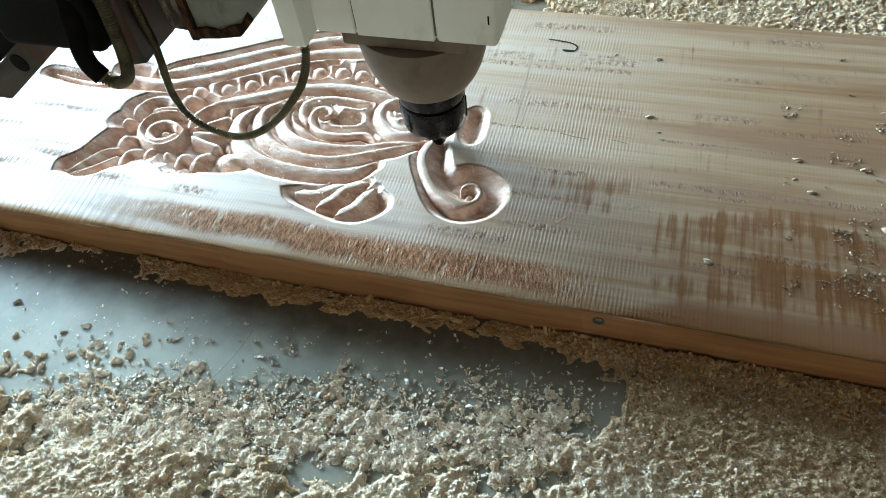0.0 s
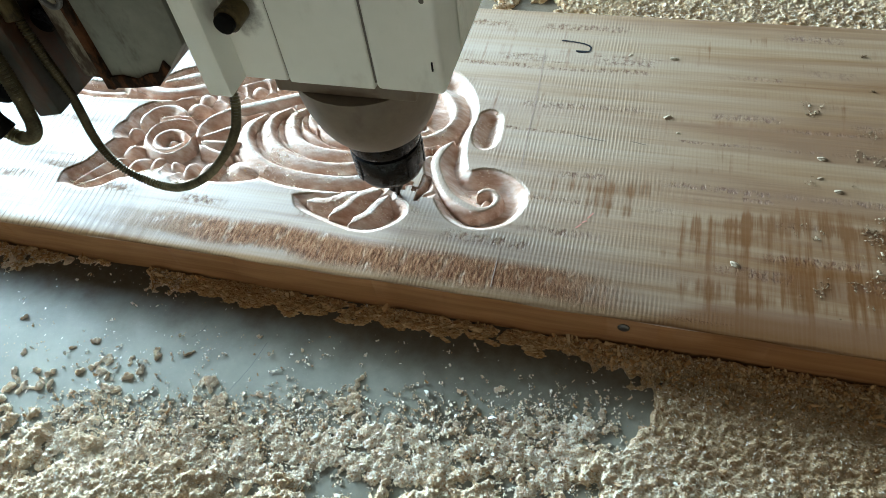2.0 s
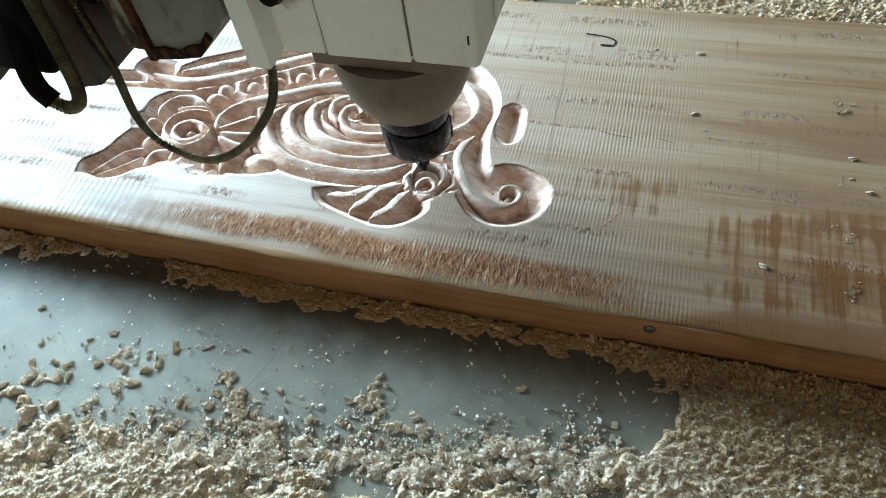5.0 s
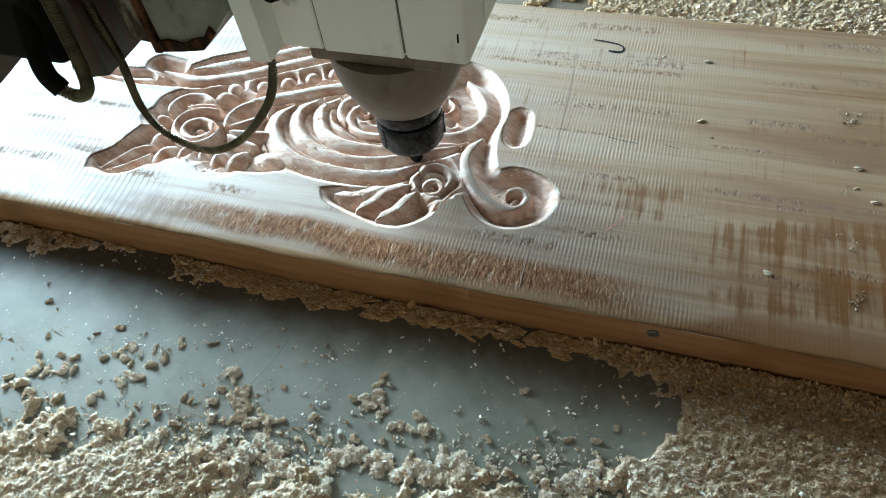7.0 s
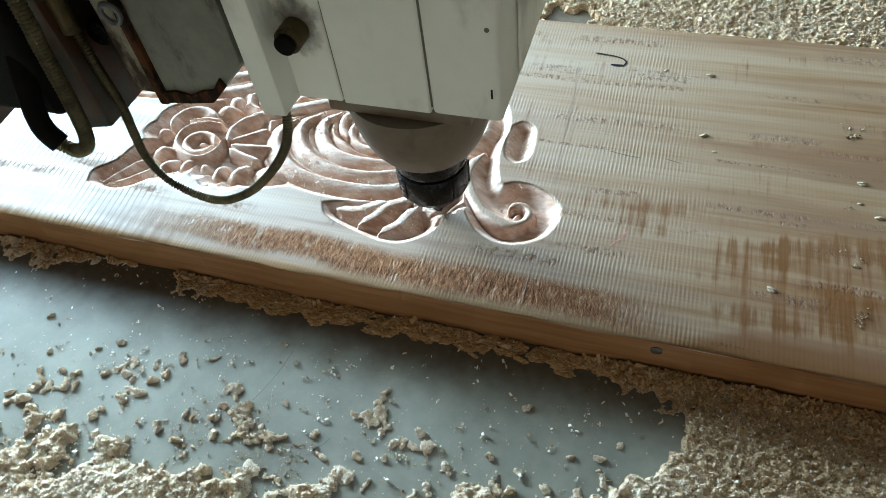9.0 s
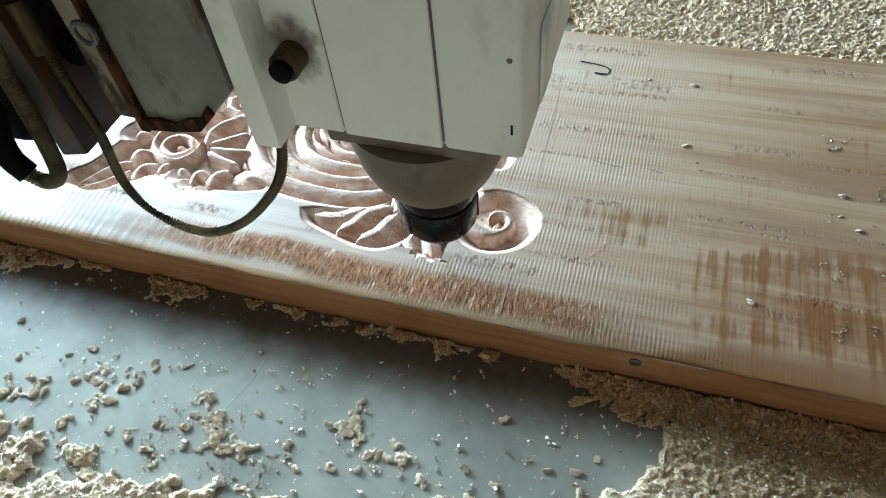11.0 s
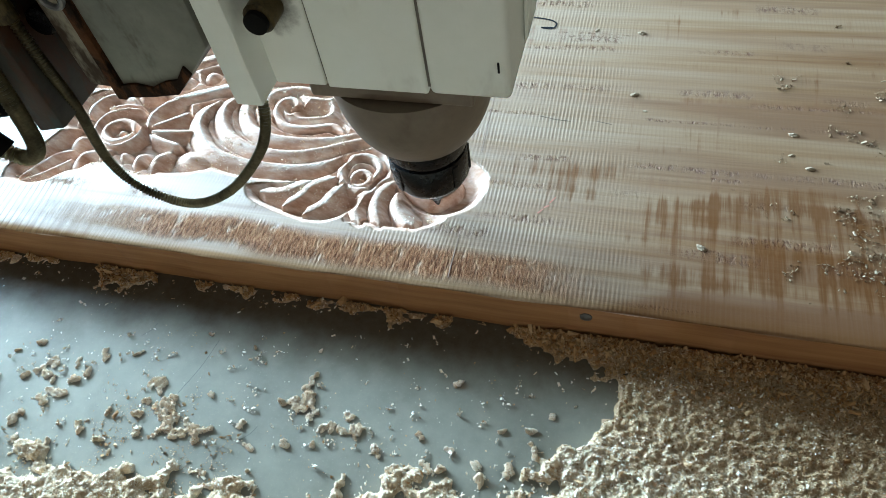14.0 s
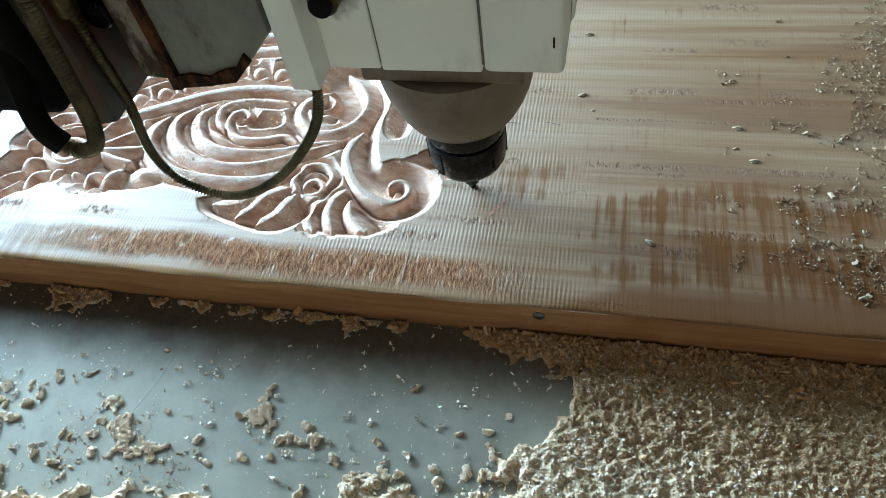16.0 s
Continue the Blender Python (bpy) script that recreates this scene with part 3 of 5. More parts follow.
def carve(late):
    """late: whether the parts cut during the shot are in it."""
    r = Relief()
    # fan of flutes with its inner scroll
    r.ridge(8, 0.8, (-287, 138), (-296, 127), (-295, 112), (-284, 97), (-268, 86), (-248, 80), (-224, 78), (-200, 79), (-184, 84), (-173, 93), taper=(1.0, 0.8), lean=1.0, curve=1.7)
    r.ridge(7.5, 1.0, (-270, 148), (-281, 138), (-281, 125), (-271, 109), (-254, 98), (-233, 92), (-210, 92), (-190, 98), (-169, 108), (-149, 117), taper=(1.0, 0.6), lean=1.0, curve=1.7)
    r.ridge(7, 1.2, (-255, 152), (-265, 142), (-263, 129), (-253, 115), (-237, 107), (-214, 105), (-188, 108), (-168, 115), (-140, 120), taper=(1.0, 0.6), lean=1.0, curve=1.7)
    r.ridge(4, 1.2, (-239, 126), (-248, 138), (-248, 151), (-230, 158), (-198, 157), lean=0.3)
    r.ridge(4.5, 1.2, (-180, 117), (-191, 123), (-207, 119), (-226, 120), (-238, 131), (-238, 143), (-231, 147), (-224, 141), (-228, 135), taper=(0.9, 0.7))
    r.dig(7, (-216, 136), (-204, 138))
    r.dig(4, (-320, 100), (-317, 105))
    r.dig(4, (-160, 141), (-160, 146))
    r.dig(4, (-249, 201), (-243, 204))
    # long bars with a row of beads between them
    r.ridge(6.5, 0.6, (-324, 136), (-297, 149), (-268, 163), (-238, 171), (-205, 171), (-180, 165))
    r.ridge(6.5, 0.8, (-416, 157), (-384, 154), (-351, 165), (-318, 184), (-284, 203), (-257, 214), (-226, 219), (-196, 218), taper=(1.0, 1.0))
    r.ridge(7, 0.5, (-392, 164), (-344, 188), (-301, 212), (-255, 232), (-210, 238), gap=1.5)
    r.dig(5, (-496, 151), (-456, 145), (-417, 146), (-374, 149))
    r.ridge(4, 4.5, (-492, 152), (-455, 147), (-425, 149), taper=(0.5, 1))
    r.dig(8, (-427, 166), (-408, 163))
    for x, y in ((-347, 150), (-324, 157), (-306, 165), (-288, 174), (-271, 183), (-254, 189), (-235, 192), (-217, 191), (-199, 188), (-182, 181)):
        r.bead(7.4, 0.8, x, y)
    # rosette with petals
    r.pocket((-417, 42), (-420, 54), (-408, 67), (-403, 83), (-397, 100), (-400, 112), (-401, 126), (-391, 137), (-375, 146), (-350, 152), (-325, 148), (-305, 135), (-296, 118), (-288, 98), (-262, 78), (-270, 66), (-289, 61), (-307, 60), (-322, 62), (-337, 67), (-344, 72), (-356, 62), (-370, 53), (-381, 43), (-397, 38))
    r.ridge(3.6, 1.6, (-341, 101), (-346, 108), (-357, 110), (-365, 103), (-363, 94), (-354, 89), (-345, 92), (-340, 99))
    r.blob(4.9, 4.4, 30, 4.0, -352, 100)
    r.blade(4, 6, 0.8, (-346, 122), (-360, 121), (-372, 113), (-373, 99), (-362, 88), (-348, 84), (-337, 92), (-335, 107))
    r.blade(8, 5, 0.8, (-356, 131), (-368, 136), (-381, 133), (-388, 122), (-386, 112), bow=(1.5, 2.2))
    r.blade(3, 6, 2.4, (-350, 127), (-364, 126), (-374, 121))
    r.blob(13.4, 8.1, 5, 0.7, -349, 140)
    r.blade(5, 9, 0.8, (-331, 105), (-334, 118), (-328, 131), (-319, 136), bow=(2.4, 1.4))
    r.blob(9.2, 6.2, 25, 1.0, -389, 106)
    r.blob(12.2, 7.5, 20, 0.9, -378, 87)
    r.blob(14.0, 8.1, 62, 0.9, -367, 72)
    r.blob(10.4, 6.9, 55, 1.2, -351, 77)
    r.blob(8.5, 6.2, 130, 1.8, -336, 76)
    r.blob(11.6, 7.5, 95, 0.8, -322, 74)
    r.blob(14.6, 8.8, 75, 0.8, -307, 76)
    r.blob(17.1, 10.6, -18, 0.9, -282, 80)
    r.blade(6, 7, 0.9, (-327, 106), (-317, 113), (-305, 122), bow=(2.4, 1.5))
    r.blade(6, 7, 0.9, (-325, 101), (-311, 102), (-294, 104), bow=(2.4, 1.5))
    r.blade(5, 6, 1.2, (-325, 97), (-312, 93), (-298, 90), bow=(2.4, 1.5))
    r.blade(3, 6, 3.0, (-407, 47), (-399, 61), (-391, 72), (-379, 77))
    r.blade(3, 5, 4.2, (-405, 45), (-391, 55), (-377, 69))
    # leaves under the fan
    r.pocket((-232, 60), (-225, 49), (-209, 42), (-191, 37), (-179, 35), (-167, 36), (-156, 42), (-148, 51), (-146, 60), (-152, 68), (-168, 74), (-190, 72), (-212, 66))
    r.blade(9, 9, 1.0, (-218, 56), (-206, 57), (-197, 62), (-188, 69), bow=(3.6, 1.2))
    r.blade(9, 9, 0.8, (-197, 47), (-189, 56), (-184, 66), (-172, 74), bow=(3.6, 1.2))
    r.blade(9, 9, 0.8, (-181, 42), (-172, 51), (-168, 60), (-164, 69), bow=(3.6, 1.2))
    if late:
        # small rosette
        r.ridge(3.6, 0.8, (-146, 76), (-144, 88), (-151, 96), (-161, 97), (-169, 91), (-170, 81), (-165, 71), (-156, 67), (-148, 69), gap=3.0)
        r.ridge(3.2, 1.6, (-161, 75), (-160, 81), (-155, 84), (-149, 80), (-149, 74), (-155, 70), (-159, 71))
        # three small petals
        r.pocket((-160, 46), (-150, 40), (-131, 37), (-109, 38), (-96, 44), (-90, 52), (-104, 62), (-124, 76), (-140, 76), (-152, 66))
        r.blade(7.5, 8, 0.9, (-143, 66), (-149, 59), (-149, 51), (-144, 42), bow=(1.2, 3.6))
        r.blade(7.5, 8, 0.9, (-131, 76), (-137, 66), (-137, 56), (-131, 42), bow=(1.2, 3.6))
        r.blade(9, 8, 0.9, (-122, 70), (-124, 60), (-119, 52), (-110, 44), bow=(1.2, 3.6))
    # volute: a sunk bed with one broad flute that rolls up into a curl
    r.pocket((-164, 212), (-149, 206), (-134, 190), (-125, 173), (-121, 155), (-123, 138), (-122, 126), (-119, 113), (-114, 102), (-106, 105), (-95, 105), (-84, 101), (-76, 95), (-70, 86), (-71, 72), (-78, 59), (-92, 51), (-107, 50), (-120, 56), (-131, 69), (-140, 86), (-144, 103), (-146, 122), (-160, 140), (-185, 150), (-195, 180))
    r.blade(10, 9, 0.5, (-133, 127), (-137, 118), (-138, 107), (-134, 97), (-128, 87), (-120, 78), (-110, 72), (-101, 69), (-95, 70), bow=(1.3, 3.6))
    r.blade(6, 4, 0.6, (-101, 69), (-95, 70), (-91, 74), (-90, 81), (-95, 86), (-101, 85), (-104, 80), bow=(2.2, 3.0))
    r.blob(5.5, 3, 55, 2.5, -98, 77)
    # ring scroll
    r.blade(12, 6, 0.8, (-160, 188), (-148, 178), (-140, 165), (-138, 153), (-142, 141), (-151, 132), (-163, 128), (-175, 132), (-185, 144), (-185, 156), (-178, 164), (-167, 168), bow=(1.6, 2.2))
    r.blade(4, 6, 1.2, (-170, 166), (-163, 160), (-164, 152), (-172, 148), (-176, 151))
    # slot beside the volute
    r.pocket((-121, 160), (-113, 166), (-103, 160), (-100, 141), (-102, 127), (-111, 122), (-119, 128), (-122, 143))
    if late:
        # first cut of the next scroll
        r.pocket((-104, 104), (-95, 108), (-84, 116), (-72, 114), (-58, 94), (-50, 84), (-56, 81), (-64, 86), (-72, 88), (-84, 96))
    return r


RELIEF = carve(True)
BEFORE = carve(False).height()
HEIGHT = np.minimum(RELIEF.height(), BEFORE)
FUZZ = rng.normal(0, 0.00010, HEIGHT.shape)
HEIGHT += np.where(HEIGHT < -0.0006, 1, 0) * FUZZ
BEFORE += np.where(BEFORE < -0.0006, 1, 0) * FUZZ


def plain_mesh(name, verts, faces, materials, slots=None, smooth_faces=True):
    me = bpy.data.meshes.new(name)
    me.vertices.add(len(verts))
    me.vertices.foreach_set("co", np.asarray(verts, np.float32).ravel())
    faces = np.asarray(faces, np.int32)
    k = faces.shape[1]
    me.loops.add(faces.size)
    me.loops.foreach_set("vertex_index", faces.ravel())
    me.polygons.add(len(faces))
    me.polygons.foreach_set("loop_start", np.arange(0, faces.size, k, dtype=np.int32))
    me.polygons.foreach_set("use_smooth", np.full(len(faces), smooth_faces))
    for m in materials:
        me.materials.append(m)
    if slots is not None:
        me.polygons.foreach_set("material_index", np.asarray(slots, np.int32))
    me.update(calc_edges=True)
    me.validate()
    return me


def grid_faces(nx, ny):
    i, j = np.meshgrid(np.arange(nx - 1), np.arange(ny - 1), indexing="ij")
    a = (i * ny + j).ravel()
    return np.stack([a, a + ny, a + ny + 1, a + 1], 1)


def build_plank():
    """The board: its face is one sheet with the carving in it, its edges and ends slightly worn."""
    xs = np.concatenate([np.linspace(-0.80, GX0 - 0.004, 60), RELIEF.x, np.linspace(GX1 + 0.003, 0.95, 240)])
    ys = np.concatenate([[0.0, 0.0004, 0.0010, 0.002, 0.0035, 0.006], np.linspace(0.010, GY0 - 0.002, 12), RELIEF.y, np.linspace(GY1 + 0.002, WIDE - 0.003, 14), [WIDE - 0.001, WIDE]])
    gx, gy = np.meshgrid(xs, ys, indexing="ij")
    z = np.full(gx.shape, TOP)
    i0, j0 = 60, 18
    z[i0:i0 + len(RELIEF.x), j0:j0 + len(RELIEF.y)] += HEIGHT
    wear = 0.0007 + 0.0004 * np.sin(xs * 61) * np.sin(xs * 23 + 1)
    round_ = np.clip(1 - gy / (wear[:, None] * 3 + 1e-6), 0, 1) ** 2 * wear[:, None]
    z -= round_
    z -= np.clip(1 - (WIDE - gy) / 0.003, 0, 1) ** 2 * 0.0012
    wave = 0.0006 * np.sin(xs * 38) + 0.0004 * np.sin(xs * 97 + 2)
    gy[:, 0] += wave * 0.6
    nx, ny = gx.shape
    verts = np.stack([gx, gy, z], -1).reshape(-1, 3)
    faces = grid_faces(nx, ny)
    slots = np.zeros(len(faces), int)
    extra, more, base = [], [], len(verts)

    def skirt(index):
        start = base + len(extra)
        for n in index:
            extra.append((verts[n][0], verts[n][1], 0.0002))
        for k in range(len(index) - 1):
            more.append((index[k], start + k, start + k + 1, index[k + 1]))

    skirt([i * ny for i in range(nx)])
    skirt([i * ny + ny - 1 for i in range(nx)][::-1])
    skirt(list(range(ny))[::-1])
    skirt([(nx - 1) * ny + j for j in range(ny)])
    more = np.asarray(more)[:, ::1]
    me = plain_mesh("board", np.vstack([verts, extra]), np.vstack([faces, more]), [WOOD, EDGE], np.concatenate([slots, np.ones(len(more), int)]))
    me.set_sharp_from_angle(angle=radians(50))
    plank = thing("wooden_plank", "pale rough-sawn plank with half-finished scroll carving, lying on the machine bed", "plank")
    board = new("board", me)
    board.parent = plank
    marks(plank)
    return plank


def strip_mesh(points, width, lift):
    """A thin drawn line on the face of the board."""
    line = curve_points([(a / 1000, b / 1000, TOP + lift) for a, b in points], 0.0012)
    bm = bmesh.new()
    rows = []
    for i, c in enumerate(line):
        ahead = (line[min(i + 1, len(line) - 1)] - line[max(i - 1, 0)]).normalized()
        side = ahead.cross(Vector((0, 0, 1))).normalized() * width / 2
        rows.append((bm.verts.new(c + side), bm.verts.new(c - side)))
    for a, b in zip(rows, rows[1:]):
        bm.faces.new((a[0], a[1], b[1], b[0]))
    bmesh.ops.recalc_face_normals(bm, faces=bm.faces)
    if bm.faces[:][0].normal.z < 0:
        bmesh.ops.reverse_faces(bm, faces=bm.faces)
    return bm


def marks(plank):
    part("pencil_line", strip_mesh([(-86, 240), (-83, 190), (-81.5, 140), (-80, 108)], 0.0006, 0.0002), PENCIL, plank, "thin pencil line across the grain")
    part("pencil_line", strip_mesh([(-79.5, 40), (-79, 8)], 0.0006, 0.0002), PENCIL, plank, "thin pencil line across the grain")
    part("pen_mark", strip_mesh([(-75, 254), (-65, 253), (-56, 251), (-51, 247), (-52, 242), (-57, 240.5), (-62, 241.5), (-53, 242)], 0.0014, 0.0003), INK, plank, "dark hooked pen mark")
    for a, b in (((-36, 62), (-33, 66)), ((-33, 67), (-30, 69)), ((-30, 71), (-27, 76))):
        part("red_mark", strip_mesh([a, b], 0.0009, 0.0003), RED_INK, plank, "faint red crayon mark")
    part("crack", strip_mesh([(-48, 146), (-38, 144), (-27, 143)], 0.0006, 0.0002), CRACK, plank, "dark short crack along the grain")
    part("crack", strip_mesh([(-10, 145), (0, 143)], 0.0005, 0.0002), CRACK, plank, "dark short crack along the grain")
    bm = lathe([(0.0036, -0.001), (0.0034, 0.0004), (0.0022, 0.0010), (0.0008, 0.0011)], 14)
    bmesh.ops.rotate(bm, cent=(0, 0, 0), matrix=Matrix.Rotation(radians(90), 3, "X"), verts=bm.verts)
    bmesh.ops.translate(bm, vec=(0.0005, 0.0, 0.0215), verts=bm.verts)
    part("nail_head", bm, STEEL, plank, "grey nail head in the board's edge")


# ---- spindle head: its origin is the cutter's tip ----
def build_head():
    head = thing("spindle_head", "cream router spindle head with black collet nut, soiled bracket and hoses", "machine head")
    part("cutter", lathe([(0.0008, 0.0), (0.0016, 0.0015), (0.0030, 0.006), (0.0050, 0.009), (0.0052, 0.024)], 20), BLACK, head, "dark steel carving bit")
    nut = part("collet_nut", lathe([(0.0075, 0.0245), (0.0085, 0.0245), (0.0165, 0.0255), (0.0205, 0.0285), (0.0226, 0.0330), (0.0228, 0.0490), (0.0222, 0.0508), (0.0205, 0.0510)], 64), BLACK, head, "black collet nut")
    for k in range(8):
        a = k * math.pi / 4 + 0.2
        bm = block(-0.0022, 0.0022, -0.0007, 0.0007, 0.0330, 0.0488, 0.0004)
        bmesh.ops.transform(bm, matrix=pose(0.0226 * math.cos(a), 0.0226 * math.sin(a), 0, 0, 0, math.degrees(a) + 90), verts=bm.verts)
        part("nut_rib", bm, BLACK, nut)
    part("shaft_collar", lathe([(0.0205, 0.0510), (0.0205, 0.0535)], 40), BLACK, head)
    part("seal_ring", lathe([(0.0205, 0.0533), (0.0226, 0.0537), (0.0234, 0.0560), (0.0234, 0.0628), (0.0215, 0.0637)], 48), BLACK, head, "glossy black seal ring")
    nose = [(0.0205, 0.0638)]
    for k in range(15):
        u = k / 14
        nose.append((0.0243 + 0.0175 * (1 - (1 - u) ** 2.1) ** 0.72, 0.0640 + 0.0490 * u))
    part("nose", lathe(nose, 72), NOSE, head, "tan rounded spindle nose")
    part("nose_flange", block(-0.0385, 0.0400, -0.0350, 0.0440, 0.1136, 0.1250, 0.0015), NOSE, head, "dull tan flange plate")
    top = 0.47
    body = part("housing", block(-0.0245, 0.0222, -0.0415, 0.070, 0.1254, top, 0.0012), CREAM, head, "cream painted spindle housing")
    part("side_panel", block(0.0228, 0.0585, -0.0415, 0.070, 0.1250, top, 0.003), CREAM, body, "cream side panel")
    part("side_panel", block(-0.0500, -0.0251, -0.0415, 0.070, 0.1262, top, 0.0012), SOOTY, body, "cream side panel with a dark oily smudge")
    part("seam", block(-0.0480, 0.0560, -0.0402, 0.068, 0.129, top - 0.002), SEAM, body)
    part("side_clip", prism([(0.0588, 0.130), (0.0606, 0.134), (0.0606, 0.168), (0.0588, 0.172)], -0.010, 0.012, 0.0006), CREAM, body, "thin cream clip on the side")
    part("screw_hole", lathe_y(0.0012, 0.0006, 0.0531, -0.0411, 0.1766, 12), SEAM, body, "small dull screw hole")
    part("scratch", block(0.0535, 0.0543, -0.0421, -0.0412, 0.1400, 0.1450), INK, body, "short dark scratch")
    part("flange_plate", prism([(-0.0497, 0.1262), (-0.0632, 0.1262), (-0.0632, top), (-0.0497, top)], -0.0578, 0.072, 0.0012), CREAM, head, "cream mounting plate beside the housing")
    thing_knob(head)
    # bracket and slide on the far side
    part("bracket", prism([(-0.088, 0.132), (-0.118, 0.128), (-0.118, top), (-0.0645, top), (-0.0645, 0.157)], -0.0585, 0.070, 0.0015), GREY_PAINT, head, "soiled grey bracket plate")
    part("rust_strip", prism([(-0.1182, 0.126), (-0.1235, 0.126), (-0.1235, top), (-0.1182, top)], -0.0605, 0.050, 0.0010), RUSTY, head, "rusty edge strip")
    part("slide_plate", prism([(-0.1240, 0.129), (-0.1390, 0.130), (-0.1390, top), (-0.1240, top)], -0.0560, 0.070, 0.0012), RUST_CREAM, head, "cream slide plate eaten by rust and grease")
    part("rust_strip", prism([(-0.1180, 0.1275), (-0.1040, 0.1290), (-0.0885, 0.1318), (-0.0770, 0.1435), (-0.0795, 0.1480), (-0.0860, 0.1400), (-0.0930, 0.1385), (-0.1010, 0.1345), (-0.1100, 0.1360), (-0.1180, 0.1345)], -0.0603, -0.0586, 0.0004), RUSTY, head, "rusty lower edge of the bracket")
    part("grease_rail", block(-0.1560, -0.1394, -0.030, 0.060, 0.112, top, 0.002), RUSTY, head, "dark greasy rail")
    part("cover_plate", prism([(-0.1565, 0.112), (-0.1740, 0.108), (-0.1690, top), (-0.1565, top)], -0.0690, 0.075, 0.0015), OILY, head, "dirty grey cover plate")
    part("motor_block", block(-0.250, -0.1745, -0.078, 0.090, 0.122, top, 0.006), RUBBER, head, "black motor block")
    part("end_block", prism([(-0.222, 0.138), (-0.300, 0.086), (-0.420, 0.120), (-0.420, top), (-0.222, top)], -0.0580, -0.0455, 0.0015), RUBBER, head, "grimy black end block")
    part("end_plate", prism([(-0.225, 0.114), (-0.235, 0.107), (-0.303, 0.059), (-0.335, 0.059), (-0.335, 0.098), (-0.300, 0.085), (-0.235, 0.129), (-0.225, 0.136)], -0.0615, -0.0582, 0.0006), OILY, head, "scratched grimy end plate")
    part("plate_hole", lathe_y(0.0070, 0.0006, -0.271, -0.0615, 0.0945), RUBBER, head, "dark round hole")
    for x, z in ((-0.143, 0.185), (-0.150, 0.160)):
        part("bolt", lathe_y(0.0068, 0.012, x, -0.040, z), BLACK, head)
    ring = bmesh.new()
    hoop(ring, 0.0050, 0.0014, -0.121, -0.0640, 0.183)
    part("washer", ring, STEEL, head, "pale steel washer")
    # hoses
    part("flexible_hose", tube([(-0.158, -0.052, 0.30), (-0.155, -0.058, 0.186), (-0.153, -0.060, 0.150), (-0.157, -0.056, 0.115), (-0.166, -0.052, 0.072), (-0.158, -0.050, 0.047), (-0.130, -0.050, 0.038), (-0.099, -0.050, 0.054), (-0.070, -0.050, 0.086), (-0.058, -0.049, 0.111), (-0.060, -0.040, 0.132), (-0.074, -0.010, 0.150), (-0.085, 0.02, 0.165)], 0.0028, 12, 0.00045, 0.0018, 0.0010), HOSE, head, "thin corrugated steel hose in a loop")
    part("flexible_hose", tube([(-0.136, -0.088, 0.30), (-0.137, -0.092, 0.205), (-0.140, -0.092, 0.182), (-0.145, -0.092, 0.142), (-0.151, -0.092, 0.122), (-0.162, -0.092, 0.115), (-0.172, -0.092, 0.119)], 0.0039, 12, 0.00050, 0.0020, 0.0013), HOSE, head, "corrugated steel hose ending in a connector")
    part("hose_connector", tube([(-0.1705, -0.092, 0.1185), (-0.1765, -0.091, 0.128), (-0.181, -0.084, 0.142), (-0.186, -0.07, 0.165), (-0.19, -0.05, 0.20)], 0.0056, 16, 0.003), RUBBER, head, "black cable connector")
    part("brass_fitting", tube([(-0.1555, -0.059, 0.192), (-0.1535, -0.061, 0.168)], 0.0048, 12, 0.004), BRASS, head, "dull brass hose fitting")
    return head


def lathe_y(radius, depth, x, y, z, seg=20):
    """A short bevelled cylinder that points towards -y from the given place."""
    bm = lathe([(radius * 0.86, depth), (radius, depth * 0.9), (radius, 0.0)], seg)
    bmesh.ops.rotate(bm, cent=(0, 0, 0), matrix=Matrix.Rotation(radians(90), 3, "X"), verts=bm.verts)
    bmesh.ops.translate(bm, vec=(x, y, z), verts=bm.verts)
    return bm


def hoop(bm, radius, thick, x, y, z, seg=24, sides=8):
    rings = []
    for k in range(seg):
        a = 2 * math.pi * k / seg
        rings.append([bm.verts.new((x + (radius + thick * math.cos(b)) * math.cos(a), y + thick * math.sin(b), z + (radius + thick * math.cos(b)) * math.sin(a))) for b in (2 * math.pi * s / sides for s in range(sides))])
    for k in range(seg):
        p, q = rings[k], rings[(k + 1) % seg]
        for s in range(sides):
            bm.faces.new((p[s], p[(s + 1) % sides], q[(s + 1) % sides], q[s]))
    bmesh.ops.recalc_face_normals(bm, faces=bm.faces)


def thing_knob(head):
    knob = part("brass_knob", lathe_y(0.0067, 0.011, -0.0395, -0.0418, 0.1680), BRASS, head, "blackened brass screw")
    part("knob_recess", lathe_y(0.0050, 0.003, -0.0395, -0.0529, 0.1680), RUBBER, knob)
    return knob


# ---- sawdust ----
def smooth_noise(x, y, scale, seed=0):
    """Value noise on arrays."""
    r = np.random.default_rng(seed + 11).random((97, 97))
    u, v = x / scale + 300.5, y / scale + 300.5
    i, j = np.floor(u).astype(int), np.floor(v).astype(int)
    f, g = u - i, v - j
    f, g = f * f * (3 - 2 * f), g * g * (3 - 2 * g)
    a, b = r[i % 97, j % 97], r[(i + 1) % 97, j % 97]
    c, d = r[i % 97, (j + 1) % 97], r[(i + 1) % 97, (j + 1) % 97]
    return (a * (1 - f) + b * f) * (1 - g) + (c * (1 - f) + d * f) * g


